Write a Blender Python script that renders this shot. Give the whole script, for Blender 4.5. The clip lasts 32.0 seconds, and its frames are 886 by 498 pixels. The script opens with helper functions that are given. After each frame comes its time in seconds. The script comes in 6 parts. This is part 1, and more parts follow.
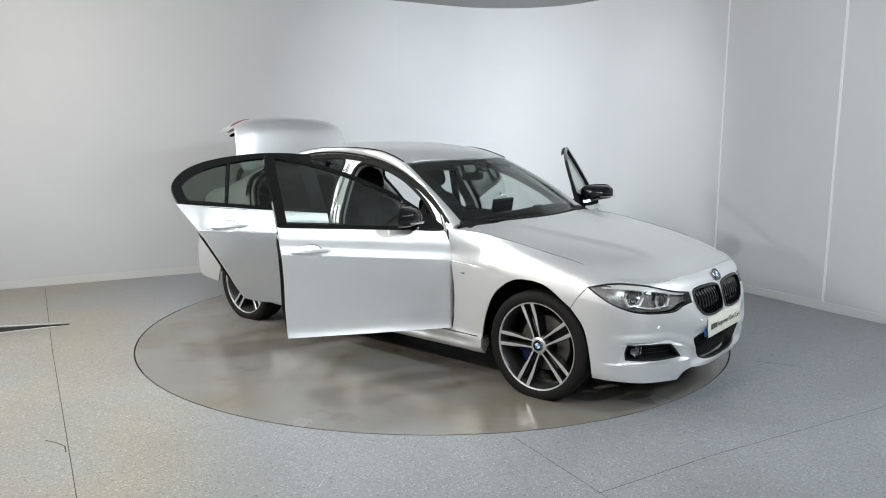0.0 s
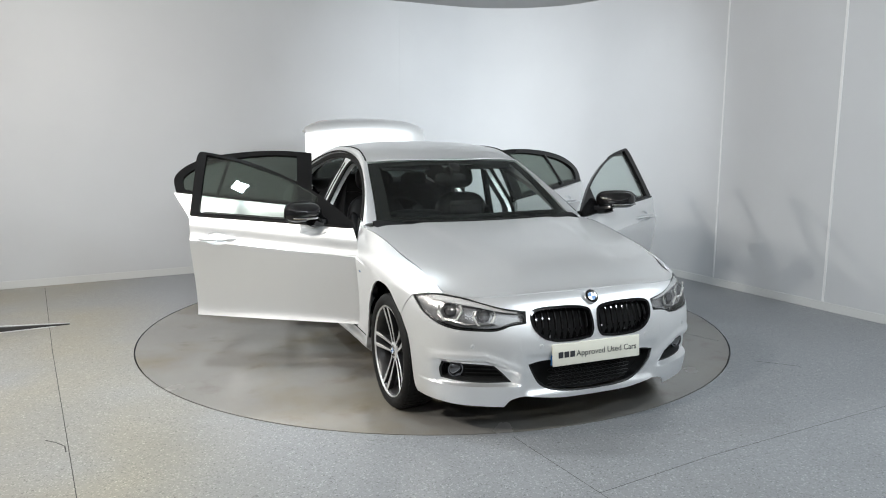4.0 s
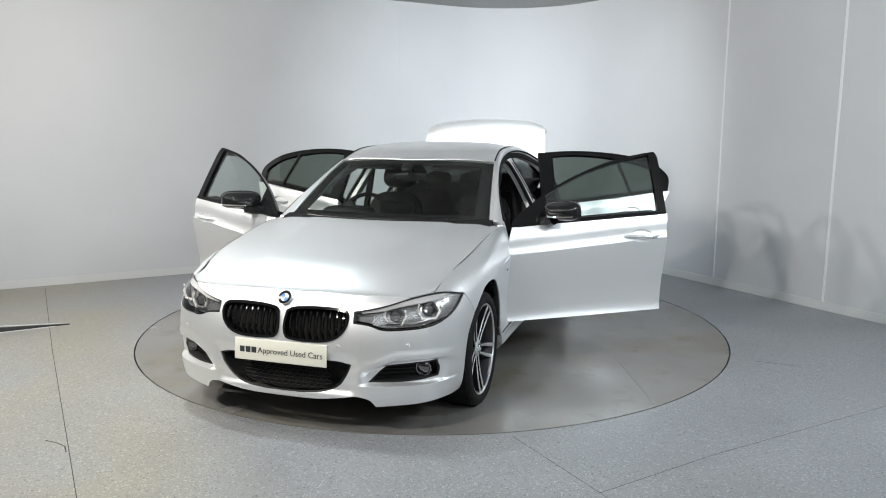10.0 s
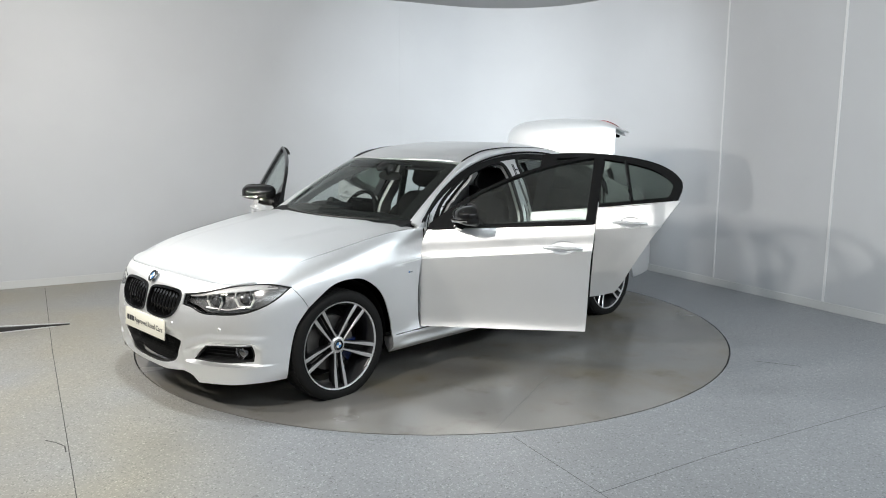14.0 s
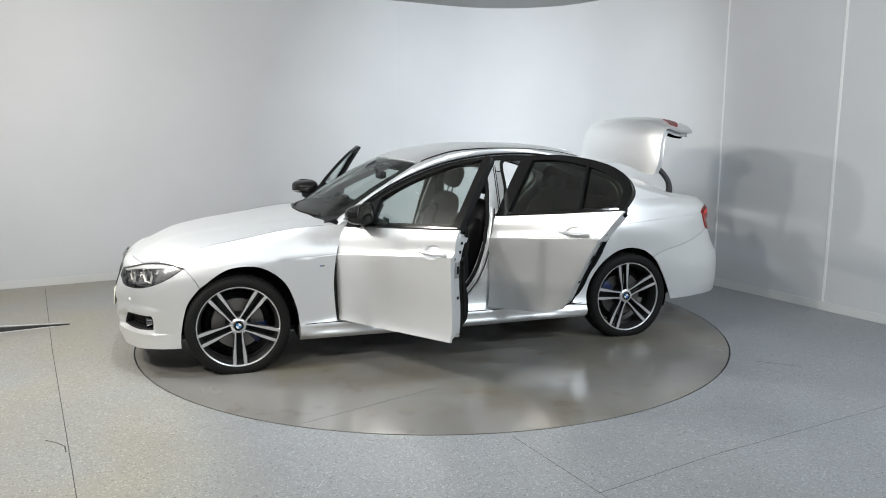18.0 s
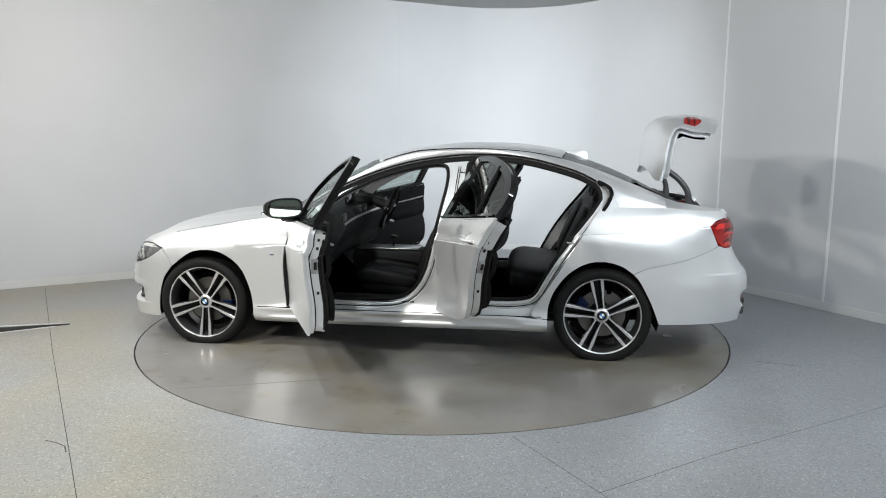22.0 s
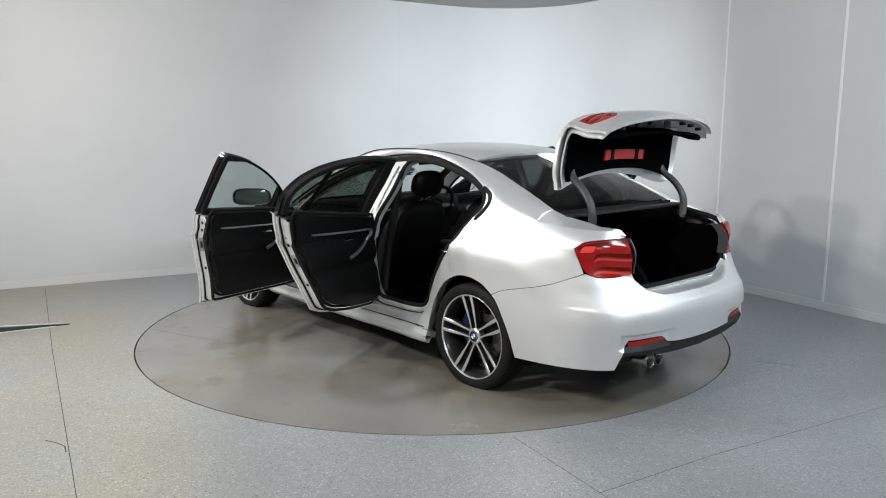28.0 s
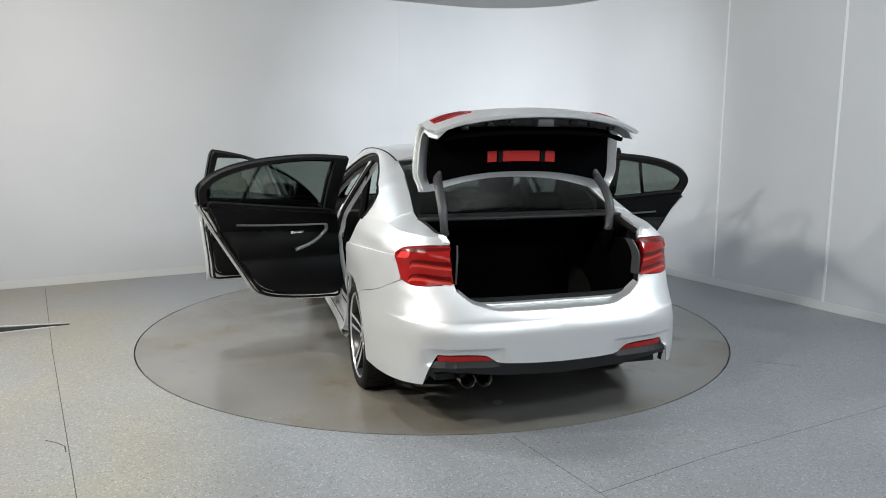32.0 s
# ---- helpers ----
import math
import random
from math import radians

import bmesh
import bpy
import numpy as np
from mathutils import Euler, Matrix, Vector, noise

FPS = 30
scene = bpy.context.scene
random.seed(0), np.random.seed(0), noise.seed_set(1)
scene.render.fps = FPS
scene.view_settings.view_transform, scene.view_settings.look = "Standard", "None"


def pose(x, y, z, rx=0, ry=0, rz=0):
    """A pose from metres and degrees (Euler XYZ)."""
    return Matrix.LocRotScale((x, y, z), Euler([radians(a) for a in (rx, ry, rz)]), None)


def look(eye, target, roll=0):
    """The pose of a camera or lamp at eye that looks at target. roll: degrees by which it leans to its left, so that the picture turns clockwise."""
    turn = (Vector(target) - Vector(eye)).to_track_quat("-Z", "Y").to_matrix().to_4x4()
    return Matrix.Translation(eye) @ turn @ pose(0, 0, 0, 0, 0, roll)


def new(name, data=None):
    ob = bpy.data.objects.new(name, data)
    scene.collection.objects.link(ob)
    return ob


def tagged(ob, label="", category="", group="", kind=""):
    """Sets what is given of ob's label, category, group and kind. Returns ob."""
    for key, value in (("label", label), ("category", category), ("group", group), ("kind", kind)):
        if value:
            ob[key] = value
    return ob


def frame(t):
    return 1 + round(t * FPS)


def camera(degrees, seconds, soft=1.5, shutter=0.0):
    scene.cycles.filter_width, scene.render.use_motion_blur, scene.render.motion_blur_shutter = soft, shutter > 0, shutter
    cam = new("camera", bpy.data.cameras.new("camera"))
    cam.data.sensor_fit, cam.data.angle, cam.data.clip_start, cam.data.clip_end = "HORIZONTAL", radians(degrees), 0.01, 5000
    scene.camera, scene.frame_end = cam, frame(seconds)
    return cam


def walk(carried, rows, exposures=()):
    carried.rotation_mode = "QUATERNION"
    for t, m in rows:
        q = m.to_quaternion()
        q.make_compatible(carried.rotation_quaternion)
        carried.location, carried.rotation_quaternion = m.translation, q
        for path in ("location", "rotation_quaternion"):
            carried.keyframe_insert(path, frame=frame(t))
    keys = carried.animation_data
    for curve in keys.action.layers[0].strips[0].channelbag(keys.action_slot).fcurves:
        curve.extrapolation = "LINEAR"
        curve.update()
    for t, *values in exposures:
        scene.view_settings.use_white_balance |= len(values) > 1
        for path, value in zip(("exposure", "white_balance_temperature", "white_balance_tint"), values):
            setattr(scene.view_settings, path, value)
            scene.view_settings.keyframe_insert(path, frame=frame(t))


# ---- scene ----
# A car with open doors turns on a floor turntable in a white photo studio; the camera stands still.
cam = camera(62.14, 32.0, 1.0)
EYE = Vector((0.0, -5.765, 1.520))
STAND = look(EYE, EYE + Vector((0.01269, 0.98745, -0.15743)), 0.13)
walk(cam, [(0, STAND), (32, STAND)])


def heading(t):
    """The car's heading in degrees at t seconds."""
    return -41.956 - 6.675 * t + 0.00363 * (t - 16) ** 2


# ---- light ----
world = bpy.data.worlds.new("studio_world")
scene.world = world
world.use_nodes = True
world.node_tree.nodes["Background"].inputs[0].default_value = (0.8, 0.85, 1.0, 1)
world.node_tree.nodes["Background"].inputs[1].default_value = 0.05
scene.view_settings.exposure = -0.12


def area(name, eye, target, sx, sy, power, colour=(1, 1, 1), spread=180):
    d = bpy.data.lights.new(name, "AREA")
    d.shape, d.size, d.size_y, d.energy, d.color, d.spread = "RECTANGLE", sx, sy, power, colour, radians(spread)
    ob = new(name, d)
    ob.matrix_world = look(eye, target)
    return ob


# cool lamps under the ceiling, one aimed at the rounded corner, warm lamps in an arc on the side
area("ceiling_panel", (-1.6, -1.4, 3.0), (-1.5, -1.2, 0), 0.18, 0.18, 33, (0.82, 0.93, 1.0), 150)
for x, y in ((3.3, -2.5), (2.7, -4.7)):
    area("right_lamp", (x, y, 2.9), (0.4, -0.2, 0.5), 0.6, 0.6, 68, (0.865, 0.95, 1.0), 170)
# wide fill added behind the camera to brighten the car's front, no known lamp
area("front_fill", (0.9, -6.5, 2.6), (0.5, 1.0, 0.9), 3.6, 0.9, 24, (0.90, 0.96, 1.0))
area("corner_lamp", (0.5, -0.9, 2.98), (0.95, 3.9, 1.25), 0.5, 0.4, 62, (0.90, 0.965, 1.0), 78)
for spot in ((-1.85, -4.2, 2.9), (-3.5, -2.85, 2.9), (-4.1, -0.72, 2.9)):
    area("side_lamp", spot, (0.5, 0.3, 0.6), 0.2, 0.2, 80, (1.0, 0.955, 0.885))


# ---- materials ----
def mat(name, colour, rough=0.5, metal=0.0, **more):
    m = bpy.data.materials.new(name)
    m.use_nodes = True
    b = m.node_tree.nodes["Principled BSDF"]
    b.inputs["Base Color"].default_value = (*colour, 1)
    b.inputs["Roughness"].default_value = rough
    b.inputs["Metallic"].default_value = metal
    for k, v in more.items():
        b.inputs[k.replace("_", " ")].default_value = v
    return m


def noisy(m, scale, amount, bump=0.0, rough=0.0, detail=4.0, where="Object", stretch=(1, 1, 1)):
    """Vary a material's colour, gloss and relief with noise at scale per metre."""
    nt = m.node_tree
    b = nt.nodes["Principled BSDF"]
    tc = nt.nodes.new("ShaderNodeTexCoord")
    mp = nt.nodes.new("ShaderNodeMapping")
    mp.inputs["Scale"].default_value = stretch
    nz = nt.nodes.new("ShaderNodeTexNoise")
    nz.inputs["Scale"].default_value, nz.inputs["Detail"].default_value = scale, detail
    nt.links.new(tc.outputs[where], mp.inputs[0])
    nt.links.new(mp.outputs[0], nz.inputs["Vector"])
    if amount:
        col = b.inputs["Base Color"]
        mul = nt.nodes.new("ShaderNodeMix")
        mul.data_type, mul.blend_type = "RGBA", "MULTIPLY"
        mul.inputs["Factor"].default_value = 1.0
        rg = nt.nodes.new("ShaderNodeMapRange")
        rg.inputs["From Min"].default_value, rg.inputs["From Max"].default_value = 0.3, 0.7
        rg.inputs["To Min"].default_value, rg.inputs["To Max"].default_value = 1 - amount, 1 + amount
        nt.links.new(nz.outputs["Fac"], rg.inputs["Value"])
        if col.is_linked:
            nt.links.new(col.links[0].from_socket, mul.inputs[6])
        else:
            mul.inputs[6].default_value = col.default_value
        nt.links.new(rg.outputs[0], mul.inputs[7])
        nt.links.new(mul.outputs[2], col)
    if rough:
        r0 = b.inputs["Roughness"].default_value
        rr = nt.nodes.new("ShaderNodeMapRange")
        rr.inputs["From Min"].default_value, rr.inputs["From Max"].default_value = 0.3, 0.7
        rr.inputs["To Min"].default_value, rr.inputs["To Max"].default_value = max(r0 - rough, 0.02), r0 + rough
        nt.links.new(nz.outputs["Fac"], rr.inputs["Value"])
        nt.links.new(rr.outputs[0], b.inputs["Roughness"])
    if bump:
        bp = nt.nodes.new("ShaderNodeBump")
        bp.inputs["Strength"].default_value, bp.inputs["Distance"].default_value = bump, 0.002
        nt.links.new(nz.outputs["Fac"], bp.inputs["Height"])
        nt.links.new(bp.outputs[0], b.inputs["Normal"])
    return m


def speckled(m, scale, light, dark, share):
    """Chips of lighter and darker vinyl over the base colour."""
    nt = m.node_tree
    b = nt.nodes["Principled BSDF"]
    tc = nt.nodes.new("ShaderNodeTexCoord")
    vo = nt.nodes.new("ShaderNodeTexVoronoi")
    vo.inputs["Scale"].default_value = scale
    nt.links.new(tc.outputs["Object"], vo.inputs["Vector"])
    ramp = nt.nodes.new("ShaderNodeValToRGB")
    base = b.inputs["Base Color"].default_value[:]
    e = ramp.color_ramp.elements
    e[0].position, e[0].color = 0.0, (*dark, 1)
    e[1].position, e[1].color = 1.0, (*light, 1)
    for pos in (share, 1 - share):
        el = e.new(pos)
        el.color = base
    nt.links.new(vo.outputs["Color"], ramp.inputs["Fac"])
    nt.links.new(ramp.outputs["Color"], b.inputs["Base Color"])
    return m


WALL = noisy(mat("white_wall_paint", (0.515, 0.53, 0.55), 0.7, 0.0, Specular_IOR_Level=0.3), 1.2, 0.03, 0.05, 0.06)
CEILING = mat("matt_ceiling_paint", (0.4, 0.4, 0.4), 0.8)
FLOOR = speckled(mat("grey_vinyl_floor", (0.232, 0.243, 0.256), 0.42), 150, (0.42, 0.44, 0.46), (0.09, 0.095, 0.10), 0.28)
noisy(FLOOR, 1.6, 0.08, 0.0, 0.06, 5.0)


def warm_lit(m, colour):
    """The floor left of the joint, tinted unevenly: warm lamp light put into its colour."""
    nt = m.node_tree
    b = nt.nodes["Principled BSDF"]
    tc = nt.nodes.new("ShaderNodeTexCoord")
    dot = nt.nodes.new("ShaderNodeVectorMath")
    dot.operation = "DOT_PRODUCT"
    dot.inputs[1].default_value = (-0.881, -0.473, 0)
    off = nt.nodes.new("ShaderNodeMapRange")
    off.interpolation_type = "SMOOTHSTEP"
    off.inputs["From Min"].default_value, off.inputs["From Max"].default_value = 1.55, 2.55
    nz = nt.nodes.new("ShaderNodeTexNoise")
    nz.inputs["Scale"].default_value, nz.inputs["Detail"].default_value = 0.9, 3.0
    rg = nt.nodes.new("ShaderNodeMapRange")
    rg.inputs["From Min"].default_value, rg.inputs["From Max"].default_value = 0.22, 0.62
    mul = nt.nodes.new("ShaderNodeMath")
    mul.operation = "MULTIPLY"
    mix = nt.nodes.new("ShaderNodeMix")
    mix.data_type, mix.blend_type = "RGBA", "MULTIPLY"
    mix.inputs[7].default_value = (*colour, 1)
    nt.links.new(tc.outputs["Object"], dot.inputs[0])
    nt.links.new(dot.outputs["Value"], off.inputs["Value"])
    nt.links.new(tc.outputs["Object"], nz.inputs["Vector"])
    nt.links.new(nz.outputs["Fac"], rg.inputs["Value"])
    nt.links.new(off.outputs[0], mul.inputs[0])
    nt.links.new(rg.outputs[0], mul.inputs[1])
    nt.links.new(mul.outputs[0], mix.inputs["Factor"])
    nt.links.new(b.inputs["Base Color"].links[0].from_socket, mix.inputs[6])
    nt.links.new(mix.outputs[2], b.inputs["Base Color"])


# warm light on the left floor, painted as a tint
warm_lit(FLOOR, (1.07, 0.965, 0.75))
DISC = noisy(mat("worn_turntable_floor", (0.190, 0.185, 0.175), 0.22), 1.3, 0.10, 0.0, 0.06, 7.0)
noisy(DISC, 260, 0.10, 0.0, 0.0, 2.0)


def dirt_and_shade(m, colour, scale, lo, hi):
    """Uneven patches of a tint, for old dirt and for brownish shade."""
    nt = m.node_tree
    b = nt.nodes["Principled BSDF"]
    tc = nt.nodes.new("ShaderNodeTexCoord")
    nz = nt.nodes.new("ShaderNodeTexNoise")
    nz.inputs["Scale"].default_value, nz.inputs["Detail"].default_value, nz.inputs["Roughness"].default_value = scale, 6.0, 0.6
    rg = nt.nodes.new("ShaderNodeMapRange")
    rg.interpolation_type = "SMOOTHSTEP"
    rg.inputs["From Min"].default_value, rg.inputs["From Max"].default_value = lo, hi
    mix = nt.nodes.new("ShaderNodeMix")
    mix.data_type, mix.blend_type = "RGBA", "MULTIPLY"
    mix.inputs[7].default_value = (*colour, 1)
    nt.links.new(tc.outputs["Object"], nz.inputs["Vector"])
    nt.links.new(nz.outputs["Fac"], rg.inputs["Value"])
    nt.links.new(rg.outputs[0], mix.inputs["Factor"])
    nt.links.new(b.inputs["Base Color"].links[0].from_socket, mix.inputs[6])
    nt.links.new(mix.outputs[2], b.inputs["Base Color"])


# broad brown patches: the warm-toned shade on the disc put into its colour
dirt_and_shade(DISC, (0.90, 0.83, 0.68), 0.9, 0.42, 0.66)
# smaller grey patches of old dirt
dirt_and_shade(DISC, (0.80, 0.78, 0.74), 3.5, 0.56, 0.72)
SEAM = mat("grey_seam", (0.12, 0.12, 0.115), 0.5)
JOINT = mat("dark_joint", (0.035, 0.034, 0.033), 0.7)
SKIRTING = mat("white_skirting", (0.56, 0.57, 0.57), 0.45)
TRIMSTRIP = mat("white_panel_strip", (0.70, 0.71, 0.72), 0.35)
SILVER = mat("silver_metallic_paint", (0.87, 0.88, 0.89), 0.41, 0.81, Coat_Weight=0.3, Coat_Roughness=0.12)
GLOSS = mat("gloss_black", (0.006, 0.006, 0.0065), 0.08, 0.0, Specular_IOR_Level=0.5)
PLASTIC = mat("matt_dark_plastic", (0.014, 0.0145, 0.015), 0.55, 0.0, Specular_IOR_Level=0.3)
GREY_PLASTIC = mat("grey_plastic", (0.045, 0.045, 0.048), 0.5)
TRIM = mat("black_trim", (0.012, 0.012, 0.012), 0.35, 0.0, Specular_IOR_Level=0.25)
RUBBER = mat("black_rubber", (0.008, 0.008, 0.008), 0.75, 0.0, Specular_IOR_Level=0.2)
TYRE = mat("tyre_rubber", (0.009, 0.009, 0.009), 0.7, 0.0, Specular_IOR_Level=0.2)
LEATHER = mat("black_leather", (0.0035, 0.0035, 0.004), 0.55, 0.0, Specular_IOR_Level=0.16)
DASH = mat("soft_dash_plastic", (0.009, 0.009, 0.010), 0.6, 0.0, Specular_IOR_Level=0.2)
FABRIC = mat("dark_fabric", (0.02, 0.02, 0.021), 0.9, 0.0, Specular_IOR_Level=0.05)
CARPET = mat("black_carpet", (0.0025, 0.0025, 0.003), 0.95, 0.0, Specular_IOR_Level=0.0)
CHROME = mat("chrome", (0.75, 0.75, 0.76), 0.08, 1.0)
SATIN = mat("satin_silver", (0.5, 0.5, 0.51), 0.3, 0.9)
MACHINED = mat("machined_alloy", (0.80, 0.80, 0.81), 0.3, 0.85)
RIM_DARK = mat("dark_wheel_paint", (0.010, 0.010, 0.011), 0.35, 0.0, Specular_IOR_Level=0.3)
BARREL = mat("grey_wheel_barrel", (0.05, 0.05, 0.052), 0.28, 0.5)
DISC_METAL = mat("brake_steel", (0.22, 0.21, 0.20), 0.4, 0.85)
CALIPER = mat("blue_caliper_paint", (0.006, 0.016, 0.075), 0.3)
PIPE = mat("dark_chrome", (0.22, 0.22, 0.22), 0.2, 1.0)
CREAM = mat("cream_plate", (0.74, 0.73, 0.64), 0.45)
INK = mat("dark_ink", (0.03, 0.03, 0.035), 0.5)
BLUE = mat("badge_blue", (0.05, 0.20, 0.48), 0.3)
WHITE = mat("badge_white", (0.8, 0.8, 0.8), 0.3)
MIRROR = mat("mirror_glass", (0.85, 0.86, 0.86), 0.01, 1.0)
LAMP_PALE = mat("pale_lamp_strip", (0.5, 0.5, 0.5), 0.3)
FOG_GLASS = mat("fog_lamp_chrome", (0.22, 0.22, 0.23), 0.15, 1.0)
RED_LENS = mat("red_lens", (0.29, 0.009, 0.008), 0.12, 0.0, Specular_IOR_Level=0.5)
RED_GUIDE = mat("red_light_guide", (0.55, 0.05, 0.035), 0.2)
RED_DARK = mat("dark_red_lens", (0.09, 0.003, 0.003), 0.2)
RED_BRIGHT = mat("bright_red", (0.65, 0.03, 0.025), 0.35)
LAMP_DARK = mat("lamp_housing", (0.42, 0.42, 0.425), 0.26, 0.8)
LAMP_CHROME = mat("smoked_lamp_chrome", (0.50, 0.50, 0.51), 0.14, 1.0)
PROJECTOR = mat("dark_lens_glass", (0.10, 0.10, 0.105), 0.05, 0.3)
RINGLIGHT = mat("white_light_guide", (0.75, 0.75, 0.72), 0.25)


def glass(name, colour, rough=0.0, shine=0.05):
    """Thin clear glass: mostly see-through, with a sharp reflection."""
    m = bpy.data.materials.new(name)
    m.use_nodes = True
    nt = m.node_tree
    nt.nodes.clear()
    out = nt.nodes.new("ShaderNodeOutputMaterial")
    mix = nt.nodes.new("ShaderNodeMixShader")
    tr = nt.nodes.new("ShaderNodeBsdfTransparent")
    gl = nt.nodes.new("ShaderNodeBsdfGlossy")
    lw = nt.nodes.new("ShaderNodeLayerWeight")
    pw = nt.nodes.new("ShaderNodeMath")
    pw.operation = "POWER"
    pw.inputs[1].default_value = 4.0
    fr = nt.nodes.new("ShaderNodeMath")
    fr.operation = "MULTIPLY_ADD"
    fr.inputs[1].default_value, fr.inputs[2].default_value = 0.4, shine
    nt.links.new(lw.outputs["Facing"], pw.inputs[0])
    nt.links.new(pw.outputs[0], fr.inputs[0])
    tr.inputs["Color"].default_value = (*colour, 1)
    gl.inputs["Roughness"].default_value = rough
    nt.links.new(fr.outputs[0], mix.inputs[0])
    nt.links.new(tr.outputs[0], mix.inputs[1])
    nt.links.new(gl.outputs[0], mix.inputs[2])
    nt.links.new(mix.outputs[0], out.inputs[0])
    return m


GLASS = glass("clear_glass", (0.84, 0.89, 0.87), 0.0, 0.11)
SCREEN = glass("windscreen_glass", (0.80, 0.84, 0.82), 0.0, 0.02)
TINT = glass("green_tinted_glass", (0.44, 0.48, 0.45), 0.0, 0.09)
DARK_GLASS = glass("dark_rear_glass", (0.35, 0.37, 0.36))
LENS = glass("clear_lamp_cover", (0.95, 0.95, 0.95), 0.05, 0.03)

noisy(SILVER, 900, 0.05, 0.0, 0.0, 1.0)
noisy(LEATHER, 220, 0.15, 0.25, 0.06, 3.0)
noisy(DASH, 300, 0.1, 0.2, 0.0, 3.0)
noisy(CARPET, 400, 0.3, 0.5, 0.0, 3.0)
noisy(FABRIC, 500, 0.2, 0.3, 0.0, 2.0)
noisy(TYRE, 60, 0.2, 0.15, 0.1, 4.0)
noisy(PLASTIC, 300, 0.1, 0.15, 0.05, 2.0)



# ---- helpers ----
def link_mesh(name, bm, material, parent=None, smooth=True):
    me = bpy.data.meshes.new(name)
    bm.to_mesh(me)
    bm.free()
    me.materials.append(material)
    if smooth:
        me.polygons.foreach_set("use_smooth", [True] * len(me.polygons))
        me.set_sharp_from_angle(angle=radians(40))
    ob = new(name, me)
    ob.parent = parent
    return ob


def part(name, bm, material, parent, label="", smooth=True):
    ob = link_mesh(name, bm, material, parent, smooth)
    return tagged(ob, label) if label else ob


def poly_prism(pts, z0, z1):
    """A prism over the plan outline pts."""
    bm = bmesh.new()
    f = bm.faces.new([bm.verts.new((x, y, z0)) for x, y in pts])
    top = bmesh.ops.extrude_face_region(bm, geom=[f])["geom"]
    bmesh.ops.translate(bm, verts=[v for v in top if isinstance(v, bmesh.types.BMVert)], vec=(0, 0, z1 - z0))
    bmesh.ops.recalc_face_normals(bm, faces=bm.faces)
    return bm


# ---- shape tools ----
def runs(*parts):
    """An outline of smooth runs that meet at corners."""
    out = []
    for r in parts:
        q = [tuple(p) for p in (spline(r, 6) if len(r) > 2 else np.array(r, float))]
        if out and np.linalg.norm(np.array(out[-1]) - np.array(q[0])) < 1e-4:
            q = q[1:]
        out += q
    if np.linalg.norm(np.array(out[-1]) - np.array(out[0])) < 1e-4:
        out.pop()
    return out


def ring(pts, n=5):
    """A smooth closed outline."""
    return [tuple(p) for p in spline(pts, n, True)]


def shrink(outline, k, c=None):
    a = np.array(outline)
    c = (a.max(0) + a.min(0)) / 2 if c is None else np.array(c)
    return [tuple(c + (p - c) * np.array(k)) for p in a]


def inward(outline, d):
    """The outline moved d inwards, corner by corner."""
    a = np.array(outline)
    n = len(a)
    area2 = sum(a[i][0] * a[(i + 1) % n][1] - a[(i + 1) % n][0] * a[i][1] for i in range(n))
    sgn = 1 if area2 > 0 else -1
    out = []
    for i in range(n):
        e0, e1 = a[i] - a[i - 1], a[(i + 1) % n] - a[i]
        e0, e1 = e0 / max(np.linalg.norm(e0), 1e-9), e1 / max(np.linalg.norm(e1), 1e-9)
        m = np.array([-(e0[1] + e1[1]), e0[0] + e1[0]])
        m = m / max(np.linalg.norm(m), 1e-9)
        k = max(abs(m @ np.array([-e0[1], e0[0]])), 0.5)
        out.append(tuple(a[i] + m * sgn * d / k))
    return out


def thicken(bm, t, core=(0, 0, 0.7)):
    """Give an open sheet the thickness t, towards the car's middle."""
    bmesh.ops.recalc_face_normals(bm, faces=bm.faces)
    bm.normal_update()
    lean = sum(v.normal.dot(Vector((v.co.x * 0.4, 0, core[2])) - v.co) for v in bm.verts)
    sgn = 1 if lean > 0 else -1
    old = list(bm.verts)
    faces = list(bm.faces)
    edges = [e for e in bm.edges if e.is_boundary]
    twin = {v: bm.verts.new(v.co + v.normal * sgn * t) for v in old}
    for f in faces:
        bm.faces.new([twin[v] for v in reversed(f.verts)])
    for e in edges:
        a, b = e.verts
        bm.faces.new((a, b, twin[b], twin[a]))
    bmesh.ops.recalc_face_normals(bm, faces=bm.faces)
    return bm


